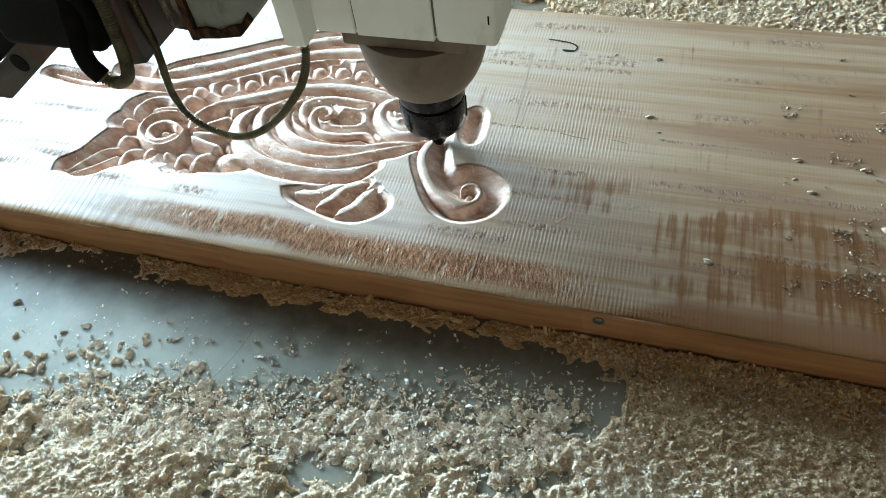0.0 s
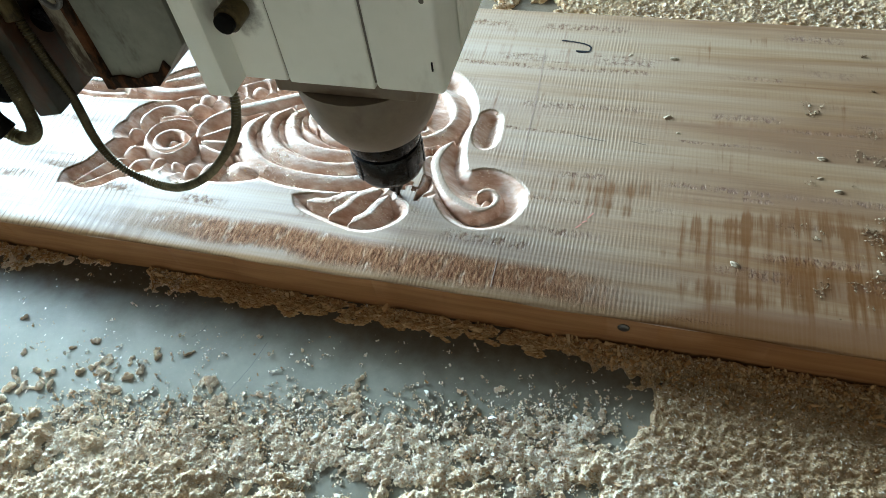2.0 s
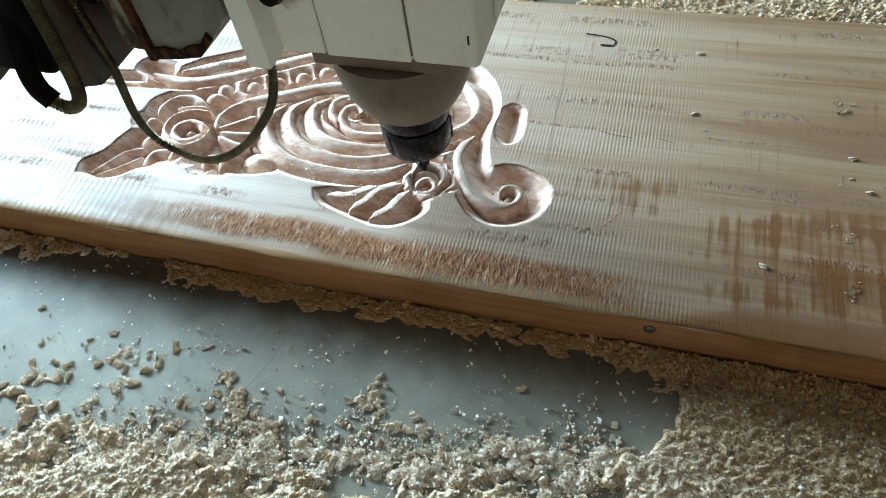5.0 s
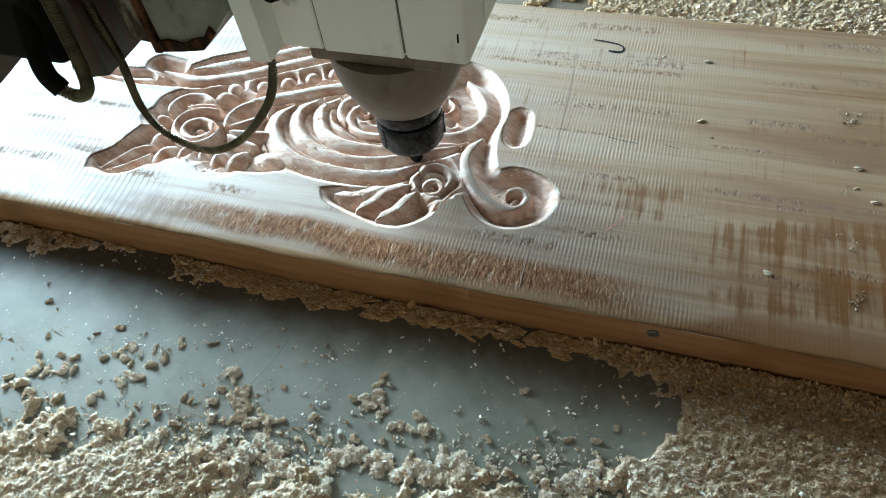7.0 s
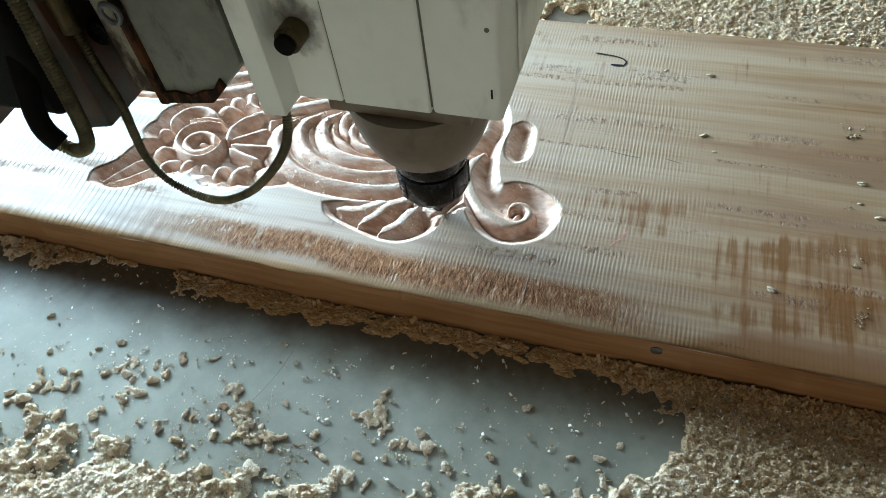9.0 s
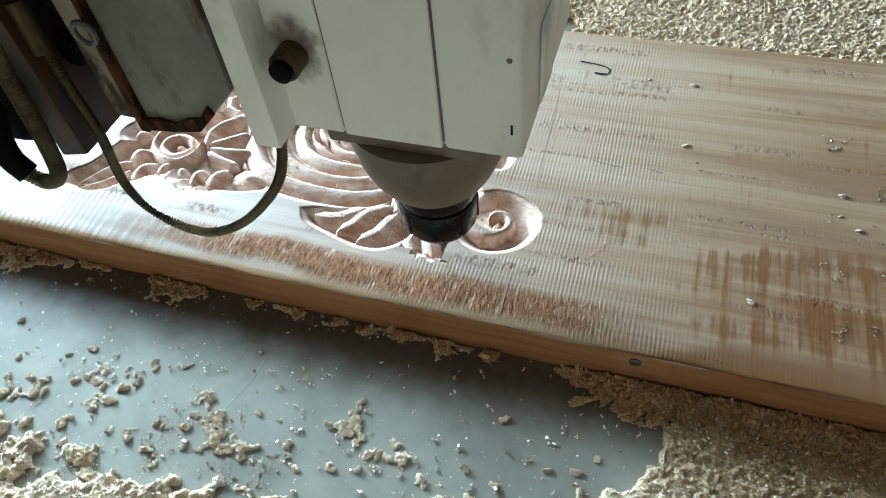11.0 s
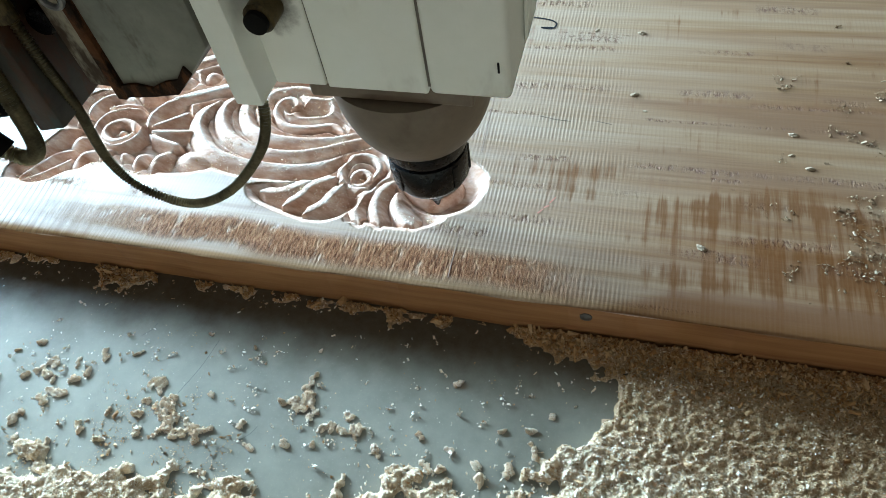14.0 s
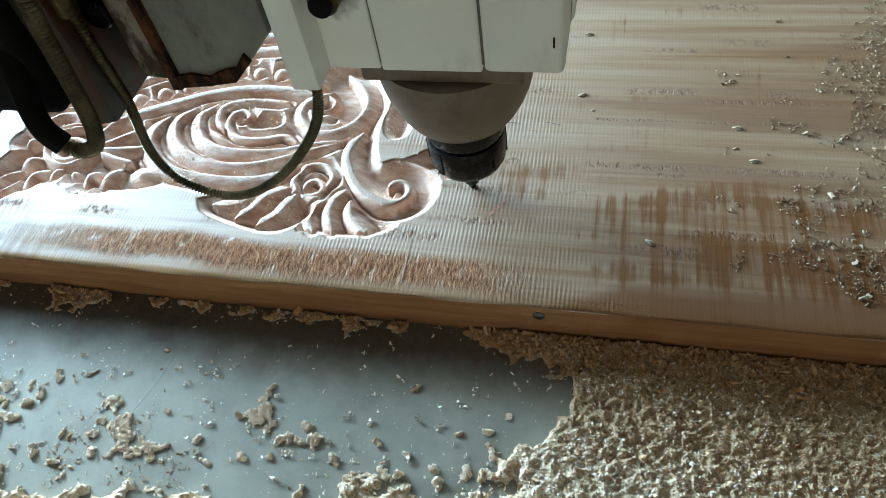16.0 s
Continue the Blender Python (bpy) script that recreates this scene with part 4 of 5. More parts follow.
def dust_depth(x, y):
    """How deep the settled sawdust lies on the bed, in metres (below 0: bare bed)."""
    rough = 0.030 * (smooth_noise(x, y, 0.032, 1) - 0.5) + 0.034 * (smooth_noise(x, y, 0.012, 2) - 0.5) + 0.026 * (smooth_noise(x, y, 0.0055, 3) - 0.5) + 0.014 * (smooth_noise(x, y, 0.0027, 4) - 0.5)
    # front field: its border runs from far down on the west to the plank on the east
    border = np.interp(x, (-0.8, -0.45, -0.36, -0.29, -0.21, -0.14, -0.035, -0.005, 0.010, 0.022, 0.03), (-0.150, -0.140, -0.133, -0.130, -0.123, -0.114, -0.097, -0.086, -0.060, -0.030, 0.02))
    front = border - y + rough
    # thin drift against the plank
    reach = np.interp(x, (-0.8, -0.30, -0.26, -0.07, -0.03, 0.02), (0.013, 0.012, 0.001, 0.001, 0.012, 0.03))
    drift = (reach + y) * 0.8 + rough * 0.35 - 0.002
    # behind the plank
    back = np.where(y > WIDE, (x + 0.06) * 0.5 + (y - WIDE) * 0.25 + rough * 1.1 + 0.012, -1)
    field = np.where(y > WIDE, back, np.maximum(front, drift))
    deep = np.clip(field, -0.01, 0.05)
    return np.where(deep > 0, 0.0042 * np.clip(deep / 0.014, 0, 1) ** 0.85 + 0.010 * np.clip(deep - 0.012, 0, 1), deep * 0.6)


def build_dust():
    for name, x0, x1, y0, y1, label in (("sawdust_field", -0.62, 0.42, -0.30, -0.0015, "deep bed of pale sawdust in front of the plank"), ("sawdust_drift", -0.30, 0.50, WIDE + 0.0015, 0.60, "pale sawdust behind the plank")):
        xs, ys = np.arange(x0, x1, 0.0011), np.arange(y0, y1, 0.0011)
        gx, gy = np.meshgrid(xs, ys, indexing="ij")
        d = dust_depth(gx, gy)
        lumps = (smooth_noise(gx, gy, 0.0075, 5) - 0.4) * 0.0008 + (smooth_noise(gx, gy, 0.0034, 6) - 0.4) * 0.0018 + (smooth_noise(gx, gy, 0.0020, 7) - 0.4) * 0.0022
        z = d + np.clip(d / 0.003, 0, 1) * lumps
        z = np.where(d <= 0, np.maximum(d, -0.004), np.maximum(z, 0.0003))
        verts = np.stack([gx, gy, z], -1).reshape(-1, 3)
        f = grid_faces(*gx.shape)
        keep = (z.reshape(-1)[f] > -0.0015).any(1)
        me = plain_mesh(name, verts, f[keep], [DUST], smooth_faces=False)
        tagged(new(name, me), label, "sawdust", kind="stuff")


def flakes(name, centres, sizes, label, parent=None, flat=0.6, material=None):
    """Loose bent flakes: each a small four-sided chip with some thickness."""
    n = len(centres)
    a = rng.uniform(0, 2 * math.pi, n)
    tilt = rng.normal(0, flat, n)
    lean = rng.normal(0, flat, n)
    ux = np.stack([np.cos(a) * np.cos(tilt), np.sin(a) * np.cos(tilt), np.sin(tilt)], 1)
    vx = np.stack([-np.sin(a) * np.cos(lean), np.cos(a) * np.cos(lean), np.sin(lean)], 1)
    up = np.cross(ux, vx)
    long, wide = sizes[:, None] * rng.uniform(0.5, 1.3, (n, 1)), sizes[:, None] * rng.uniform(0.25, 0.7, (n, 1))
    k = sizes[:, None] * rng.uniform(0.15, 0.5, (n, 1))
    p = [centres - ux * long - vx * wide * 0.7, centres + ux * long * 0.8 - vx * wide, centres + ux * long + vx * wide * 0.8, centres - ux * long * 0.9 + vx * wide, centres + up * k]
    verts = np.stack(p, 1).reshape(-1, 3)
    i = np.arange(n)[:, None] * 5
    tris = np.concatenate([i + np.array([[0, 1, 4]]), i + np.array([[1, 2, 4]]), i + np.array([[2, 3, 4]]), i + np.array([[3, 0, 4]])])
    me = plain_mesh(name, verts, tris, [material or CHIP], smooth_faces=False)
    ob = new(name, me)
    ob.parent = parent
    return tagged(ob, label, "wood chips", kind="stuff")


def scatter(n, x0, x1, y0, y1, low, size, seed):
    r = np.random.default_rng(seed)
    x, y = r.uniform(x0, x1, n), r.uniform(y0, y1, n)
    d = dust_depth(x, y)
    ok = d > low
    x, y, d = x[ok], y[ok], d[ok]
    s = r.lognormal(math.log(size), 0.4, len(x))
    lump = (smooth_noise(x, y, 0.0075, 5) - 0.4) * 0.0008 + (smooth_noise(x, y, 0.0034, 6) - 0.4) * 0.0018 + (smooth_noise(x, y, 0.0020, 7) - 0.4) * 0.0022
    z = np.maximum(d + np.clip(d / 0.003, 0, 1) * lump, 0.0003) + s * 0.25
    return np.stack([x, y, z], 1), s


def build_flakes():
    c, s = scatter(230000, -0.45, 0.30, -0.20, -0.002, 0.0001, 0.00048, 3)
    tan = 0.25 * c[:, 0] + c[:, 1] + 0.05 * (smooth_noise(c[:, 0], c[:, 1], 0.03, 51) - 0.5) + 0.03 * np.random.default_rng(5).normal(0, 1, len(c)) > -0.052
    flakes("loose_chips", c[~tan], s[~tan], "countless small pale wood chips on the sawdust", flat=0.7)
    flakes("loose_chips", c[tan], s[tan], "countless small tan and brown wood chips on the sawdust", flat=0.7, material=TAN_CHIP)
    c, s = scatter(120000, -0.20, 0.36, WIDE + 0.002, 0.48, 0.0004, 0.00058, 4)
    flakes("loose_chips", c, s, "countless small greyed wood chips behind the plank", material=FAR_CHIP)
    # thin crumbs on the bare bed
    r = np.random.default_rng(9)
    n = 1100
    x, y = r.uniform(-0.45, 0.03, n), r.uniform(-0.15, -0.002, n)
    s = r.lognormal(math.log(0.00045), 0.5, n)
    keep = smooth_noise(x, y, 0.02, 8) + 0.25 * r.random(n) > 0.62
    flakes("crumbs", np.stack([x, y, s * 0.3], 1)[keep], s[keep], "fine crumbs of sawdust on the bare bed", flat=0.3, material=TAN_CHIP)
    # loose grains thinning out from the border of the field
    n = 60000
    x, y = r.uniform(-0.45, 0.05, n), r.uniform(-0.17, -0.002, n)
    keep = r.random(n) < np.exp(np.minimum(dust_depth(x, y), 0) / 0.0016) * (dust_depth(x, y) < 0.0004) * 0.22
    s = r.lognormal(math.log(0.00062), 0.45, n)
    flakes("crumbs", np.stack([x, y, s * 0.3], 1)[keep], s[keep], "fine loose grains of sawdust on the grey bed", flat=0.5)
    # crumbs strewn in drifts over the western bed
    n = 9000
    x, y = r.uniform(-0.45, -0.12, n), r.uniform(-0.15, -0.060, n)
    keep = smooth_noise(x, y, 0.016, 41) + 0.5 * smooth_noise(x, y, 0.006, 42) - (y + 0.10) * 5 > 0.93
    s = r.lognormal(math.log(0.00045), 0.45, n)
    flakes("crumbs", np.stack([x, y, s * 0.3], 1)[keep], s[keep], "small crumbs of sawdust strewn on the grey bed", flat=0.7, material=TAN_CHIP)
    # shavings gathered along the foot of the plank, orange-brown with its shade painted in
    n = 26000
    x, y = r.uniform(-0.46, 0.34, n), -0.0015 - np.abs(r.normal(0, 0.011, n))
    d = dust_depth(x, y)
    keep = (d > 0.0003) & (smooth_noise(x, y, 0.009, 31) + 0.25 * r.random(n) > 0.45)
    s = r.lognormal(math.log(0.00085), 0.45, n)
    flakes("loose_chips", np.stack([x, y, d + 0.0006 + s * 0.3], 1)[keep], s[keep], "shavings along the foot of the plank, its warm shade put into their orange-brown", flat=0.8, material=SHADED_DRIFT)
    # torn chips on the far end of the plank
    n = 30000
    x, y = r.uniform(0.08, 0.33, n), r.uniform(0.02, WIDE - 0.01, n)
    edge = np.interp(y, (0.0, 0.06, 0.10, 0.16, 0.22, 0.294), (0.16, 0.125, 0.150, 0.155, 0.165, 0.20))
    keep = (r.random(n) < 0.8) & (0.6 * (x - edge) + 0.10 * (smooth_noise(x * 0.6, y, 0.013, 12) - 0.66) + 0.07 * (smooth_noise(x, y, 0.005, 13) - 0.55) > 0)
    s = r.lognormal(math.log(0.00055), 0.5, n)
    flakes("loose_chips", np.stack([x, y, TOP + 0.0002 + s * 0.25], 1)[keep], s[keep], "brownish shavings scattered on the plank", flat=0.5, material=SHAVING)
    # fibres and crumbs left in the carving
    n = 60000
    i, j = r.integers(0, len(RELIEF.x), n), r.integers(0, len(RELIEF.y), n)
    h = HEIGHT[i, j]
    x, y = RELIEF.x[i], RELIEF.y[j]
    keep = (h < -0.001) & (smooth_noise(x, y, 0.018, 21) + 0.5 * smooth_noise(x, y, 0.005, 22) > 0.88) & (x < -0.10)
    s = r.lognormal(math.log(0.00045), 0.45, n)
    flakes("carving_fuzz", np.stack([x, y, TOP + h + s * 0.2], 1)[keep], s[keep], "frayed fibres and crumbs in the carving", flat=0.8)


def clump_mesh(seed, spread, count, grain, material=None):
    """A crumbly heap: an uneven granular body with small flakes stuck in it."""
    r = np.random.default_rng(seed)
    arms = np.cumsum(r.normal(0, spread * 0.40, (8, 2)) + r.normal(0, spread * 0.18, 2), 0)
    arms -= arms.mean(0)
    tall, wide = r.uniform(0.25, 0.62, 8) * spread, r.uniform(0.32, 0.62, 8) * spread
    line = np.linspace(-2.6 * spread, 2.6 * spread, 60)
    gx, gy = np.meshgrid(line, line, indexing="ij")
    h = np.full(gx.shape, -1.0)
    for (ax, ay), t, w in zip(arms, tall, wide):
        h = np.maximum(h, t * (1 - ((gx - ax) ** 2 + (gy - ay) ** 2) / w ** 2))
    h += spread * (0.34 * (smooth_noise(gx, gy, spread * 0.34, seed) - 0.5) + 0.42 * (smooth_noise(gx, gy, spread * 0.15, seed + 1) - 0.5) + 0.22 * (smooth_noise(gx, gy, spread * 0.08, seed + 2) - 0.5))
    h = np.clip(h * 0.5, -0.0003, None)
    jitter = r.normal(0, spread * 0.02, (2, *gx.shape))
    f = grid_faces(*gx.shape)
    f = f[(h.reshape(-1)[f] > 0).any(1)]
    used, f = np.unique(f, return_inverse=True)
    verts = np.stack([gx + jitter[0], gy + jitter[1], h], -1).reshape(-1, 3)[used]
    tris = f.reshape(-1, 4)
    tris = np.concatenate([tris[:, [0, 1, 2]], tris[:, [0, 2, 3]]])
    tops = verts[verts[:, 2] > 0.0002]
    extra, faces = [], []
    for c in tops[r.integers(len(tops), size=count)]:
        q = Euler(r.uniform(0, 6.28, 3)).to_matrix()
        size = grain * r.lognormal(0, 0.4)
        out, lift = r.normal(0, spread * 0.06, 2), r.uniform(0.6, 2.1)
        n = len(verts) + len(extra)
        for p in ((-1, -0.5, 0), (1, -0.6, 0.1), (0.9, 0.6, -0.1), (-0.8, 0.6, 0.15), (0, 0, 0.55)):
            v = q @ Vector(p) * size
            extra.append((c[0] + v.x + out[0], c[1] + v.y + out[1], max(c[2] * lift + v.z, 0.0)))
        faces += [(n, n + 1, n + 4), (n + 1, n + 2, n + 4), (n + 2, n + 3, n + 4), (n + 3, n, n + 4), (n, n + 3, n + 2), (n, n + 2, n + 1)]
    slots = np.concatenate([np.zeros(len(tris), int), np.ones(len(faces), int)])
    return plain_mesh("sawdust_clump", np.vstack([verts, extra]), np.vstack([tris, faces]), [material or CLUMP, material or CHIP], slots, smooth_faces=False)


def scatter_mesh(seed, spread, count, grain):
    """Loose grains strewn thinly round a middle, with gaps between them."""
    r = np.random.default_rng(seed)
    spots = r.normal(0, spread, (count // 5, 2))
    verts, faces = [], []
    for k in range(count):
        c = spots[r.integers(len(spots))] + r.normal(0, spread * 0.07, 2)
        size = grain * r.lognormal(0, 0.45)
        q = Euler(r.uniform(0, 6.28, 3)).to_matrix()
        n = len(verts)
        for p in ((-1, -0.5, 0), (1, -0.6, 0.1), (0.9, 0.6, -0.1), (-0.8, 0.6, 0.15), (0, 0, 0.7)):
            v = q @ Vector(p) * size
            verts.append((c[0] + v.x, c[1] + v.y, max(size * 0.4 + v.z, 0.0)))
        faces += [(n, n + 1, n + 4), (n + 1, n + 2, n + 4), (n + 2, n + 3, n + 4), (n + 3, n, n + 4), (n, n + 3, n + 2), (n, n + 2, n + 1)]
    return plain_mesh("loose_sawdust", np.array(verts), np.array(faces), [CHIP], np.zeros(len(faces), int), smooth_faces=False)


CLUMPS = []


def build_clumps():
    """Clumps on the bare bed; those that the air blast later carries off are kept for the motions."""
    kinds = []
    for k in range(10):
        ob = new("sawdust_clump", clump_mesh(50 + k, 0.0042, 950, 0.00036))
        tagged(ob, "small crumbly clump of sawdust lying on the grey bed", "sawdust clump", "clumps on the bed")
        ob.location = (-0.45 + 0.02 * k, -0.20, 0.0006)
        kinds.append(ob)
    brown = []
    for k in range(5):
        ob = new("sawdust_clump", clump_mesh(80 + k, 0.0046, 260, 0.00075, SHADED_DRIFT))
        tagged(ob, "tuft of curly shavings against the plank, its warm shade put into their orange-brown", "sawdust clump", "tufts along the plank")
        ob.location = (0.03 + 0.02 * k, -0.009, 0.0030)
        brown.append(ob)
    r = random.Random(4)

    def put(x, y, size, n=1, spread=0.0):
        for _ in range(n):
            m = Matrix.LocRotScale((x / 1000 + r.gauss(0, spread), y / 1000 + r.gauss(0, spread), 0.0003), Euler((0, 0, r.uniform(0, 6.28))), None)
            src = kinds[r.randrange(10)]
            ob = copy_thing(src, m)
            ob.scale = (size * r.uniform(0.55, 1.05), size * r.uniform(0.55, 1.05), size * r.uniform(0.55, 0.9))

    for x, y, s in ((-191, -41, 0.5), (-264, -58, 0.6), (-378, -79, 0.6), (-223, -37, 0.4), (-64, -42, 0.6), (-245, -75, 0.8), (-308, -91, 0.8), (-346, -70, 0.5),
                    (-263, -97, 0.7), (-333, -62, 0.7), (-35, -65, 0.7), (-78, -76, 0.7), (-205, -75, 0.6), (-150, -36, 0.3), (-285, -62, 0.7), (-395, -55, 0.7),
                    (-360, -90, 0.8), (-330, -85, 0.8), (-300, -70, 0.5), (-180, -88, 0.8), (-120, -72, 0.7), (-112, -80, 0.8), (-100, -88, 0.8), (-60, -80, 0.6),
                    (-45, -86, 0.8), (-20, -62, 0.7), (-16, -74, 0.8), (-10, -52, 0.5), (-170, -100, 0.7), (-150, -95, 0.8), (-215, -102, 0.8), (-240, -104, 0.7),
                    (-276, -108, 0.8), (-320, -112, 0.8), (-290, -120, 0.8), (-135, -92, 0.7), (-88, -96, 0.9), (-70, -92, 0.8), (-28, -84, 0.8)):
        put(x, y, s)
    for x, y, n in ((-151, -66, 7), (-145, -72, 5), (-238, -84, 5), (-232, -90, 5), (-222, -94, 6), (-205, -98, 5), (-300, -84, 5), (-316, -80, 4), (-118, -78, 4), (-350, -98, 6), (-372, -104, 6)):
        put(x, y, 0.8, n, 0.005)
    # clumps that drift off as the air blast clears the bed
    for k in range(130):
        x = r.uniform(-0.30, 0.005)
        y0 = np.interp(x, (-0.30, -0.2, -0.168, -0.105, -0.06, -0.012, 0.006), (-0.128, -0.111, -0.086, -0.077, -0.054, -0.040, -0.026))
        y1 = np.interp(x, (-0.30, -0.21, -0.14, -0.035, -0.005, 0.010), (-0.135, -0.122, -0.110, -0.095, -0.082, -0.06))
        y = r.uniform(float(y1), float(y0))
        ob = copy_thing(kinds[r.randrange(10)], Matrix.LocRotScale((x, y, 0.0003), Euler((0, 0, r.uniform(0, 6.28))), None))
        s = r.uniform(0.25, 0.70)
        ob.scale = (s, s, s * 0.8)
        CLUMPS.append((ob, x, y, float(y0), float(y1), r.random()))
    # wider patches of the field that the blast strips off bit by bit
    sheets = []
    for k in range(4):
        ob = new("sawdust_patch", clump_mesh(120 + k, 0.0088, 3400, 0.00052))
        tagged(ob, "thin crumbly patch of pale sawdust on the grey bed", "sawdust", "patches of sawdust")
        ob.location = (-0.47 + 0.02 * k, -0.24, 0.0006)
        sheets.append(ob)
    for k in range(34):
        x = -0.345 + 0.0102 * k + r.uniform(-0.004, 0.004)
        y0 = float(np.interp(x, (-0.345, -0.30, -0.2, -0.168, -0.105, -0.06, -0.012, 0.006), (-0.128, -0.120, -0.103, -0.084, -0.077, -0.058, -0.046, -0.034)))
        y1 = float(np.interp(x, (-0.345, -0.30, -0.21, -0.14, -0.035, -0.005, 0.010), (-0.148, -0.140, -0.126, -0.114, -0.098, -0.086, -0.065)))
        y = y1 + (y0 - y1) * ((k * 0.618) % 1.0) * 0.85
        ob = copy_thing(sheets[k % 4], Matrix.LocRotScale((x, y, 0.0003), Euler((0, 0, r.uniform(0, 6.28))), None))
        s = r.uniform(0.75, 1.0)
        ob.scale = (s, s, s * 0.42)
        CLUMPS.append((ob, x, y, y0, y1, r.random()))
    # loose grains between the patches
    strewn = []
    for k in range(3):
        ob = new("loose_sawdust", scatter_mesh(140 + k, 0.010, 600, 0.00050))
        tagged(ob, "loose pale grains of sawdust strewn on the grey bed", "sawdust", kind="stuff")
        ob.location = (-0.47 + 0.02 * k, -0.28, 0.0004)
        strewn.append(ob)
    for k in range(36):
        x = -0.335 + 0.0094 * k + r.uniform(-0.005, 0.005)
        y0 = float(np.interp(x, (-0.345, -0.30, -0.2, -0.168, -0.105, -0.06, -0.012, 0.006), (-0.104, -0.098, -0.082, -0.070, -0.063, -0.049, -0.038, -0.030)))
        y1 = float(np.interp(x, (-0.345, -0.30, -0.21, -0.14, -0.035, -0.005, 0.010), (-0.148, -0.140, -0.126, -0.114, -0.098, -0.086, -0.065)))
        y = y1 + (y0 - y1) * (0.15 + ((k * 0.618) % 1.0) * 0.85)
        ob = copy_thing(strewn[k % 3], Matrix.LocRotScale((x, y, 0.0003), Euler((0, 0, r.uniform(0, 6.28))), None))
        CLUMPS.append((ob, x, y, y0, y1, r.random()))
    # a few grains that stay on the bed
    few = new("loose_sawdust", scatter_mesh(150, 0.017, 85, 0.00052))
    tagged(few, "few loose grains of sawdust on the bare grey bed", "sawdust", kind="stuff")
    few.location = (-0.335, -0.085, 0.0004)
    for x, y in ((-0.29, -0.105), (-0.27, -0.062), (-0.23, -0.090), (-0.20, -0.060), (-0.175, -0.098), (-0.15, -0.072), (-0.125, -0.088), (-0.10, -0.060), (-0.075, -0.083), (-0.045, -0.066), (-0.02, -0.078), (-0.31, -0.075)):
        copy_thing(few, Matrix.LocRotScale((x, y, 0.0004), Euler((0, 0, r.uniform(0, 6.28))), None))
    for k in range(80):
        x = r.uniform(-0.29, -0.04)
        y = -abs(r.gauss(0.001, 0.0040)) - 0.003
        ob = copy_thing(brown[r.randrange(5)], Matrix.LocRotScale((x, y, 0.0003), Euler((0, 0, r.gauss(0, 0.2))), None))
        s = r.uniform(0.7, 1.2)
        ob.scale = (s * 1.7, s * 0.8, s * 0.6)
        CLUMPS.append((ob, x, y, None, None, r.random()))


def build_wood_chips():
    """Single larger chips on the face of the board."""
    bm = bmesh.new()
    bmesh.ops.create_icosphere(bm, subdivisions=2, radius=1.0)
    for v in bm.verts:
        k = 1 + 0.7 * noise.noise(Vector(v.co) * 2.3)
        v.co = Vector((v.co.x * 0.0030 * k, v.co.y * 0.0017 * k, (max(v.co.z * k, -0.2) + 0.2) * 0.0012))
    first = part("wood_chip", bm, SPLINTER, flat=True)
    tagged(first, "pale splinter of wood lying on the plank", "wood chip", "chips on the plank")
    first.location = (0.012, 0.240, TOP)
    for x, y, s, a in ((0.012, 0.173, 1.0, 20), (0.110, 0.146, 1.0, -10), (0.058, 0.050, 1.0, -30), (0.020, 0.158, 0.5, 0), (-0.020, 0.241, 0.6, 40), (0.108, 0.128, 0.6, 10), (0.105, 0.198, 0.5, 70), (0.118, 0.118, 0.9, 0), (-0.445, 0.137, 0.6, 0)):
        ob = copy_thing(first, pose(x, y, TOP, 0, 0, a))
        ob.scale = (s, s, s)


# ---- wood that the cutter has yet to take away ----
BLOCKS = []


def build_uncut(plank):
    """Pieces of the board's face as it was before this cut; each is milled down when the cutter passes over it."""
    n = 6
    apart = BEFORE - HEIGHT
    wide = apart > 0.00002
    for _ in range(3):
        grown = wide.copy()
        grown[1:] |= wide[:-1]
        grown[:-1] |= wide[1:]
        grown[:, 1:] |= wide[:, :-1]
        grown[:, :-1] |= wide[:, 1:]
        wide = grown
    for i in range(0, len(RELIEF.x) - n - 1, n):
        for j in range(0, len(RELIEF.y) - n - 1, n):
            if not wide[i:i + n + 1, j:j + n + 1].any():
                continue
            x, y = RELIEF.x[i] + n * STEP / 2, RELIEF.y[j] + n * STEP / 2
            kind = min(((-0.157, 0.081, 1), (-0.122, 0.052, 2), (-0.066, 0.095, 3)), key=lambda c: math.hypot(x - c[0], y - c[1]))[2]
            gx, gy = RELIEF.gx[i:i + n + 1, j:j + n + 1], RELIEF.gy[i:i + n + 1, j:j + n + 1]
            before, after = BEFORE[i:i + n + 1, j:j + n + 1], HEIGHT[i:i + n + 1, j:j + n + 1]
            z = np.where(wide[i:i + n + 1, j:j + n + 1], before + 0.00003, after - 0.00003)
            top = np.stack([gx - x, gy - y, z], -1).reshape(-1, 3)
            m = n + 1
            ring = [k * m for k in range(m)] + [n * m + k for k in range(1, m)] + [k * m + n for k in range(n - 1, -1, -1)] + [k for k in range(n - 1, 0, -1)]
            low = top[ring].copy()
            low[:, 2] = -0.0145
            k = np.arange(len(ring))
            side = np.stack([np.asarray(ring), len(top) + k, len(top) + (k + 1) % len(ring), np.asarray(ring)[(k + 1) % len(ring)]], 1)
            me = plain_mesh("uncut_block", np.vstack([top, low]), np.vstack([grid_faces(m, m), side]), [WOOD])
            me.set_sharp_from_angle(angle=radians(60))
            ob = new("uncut_block", me)
            ob.parent = plank
            ob.location = (x, y, TOP)
            BLOCKS.append((ob, x, y, kind))


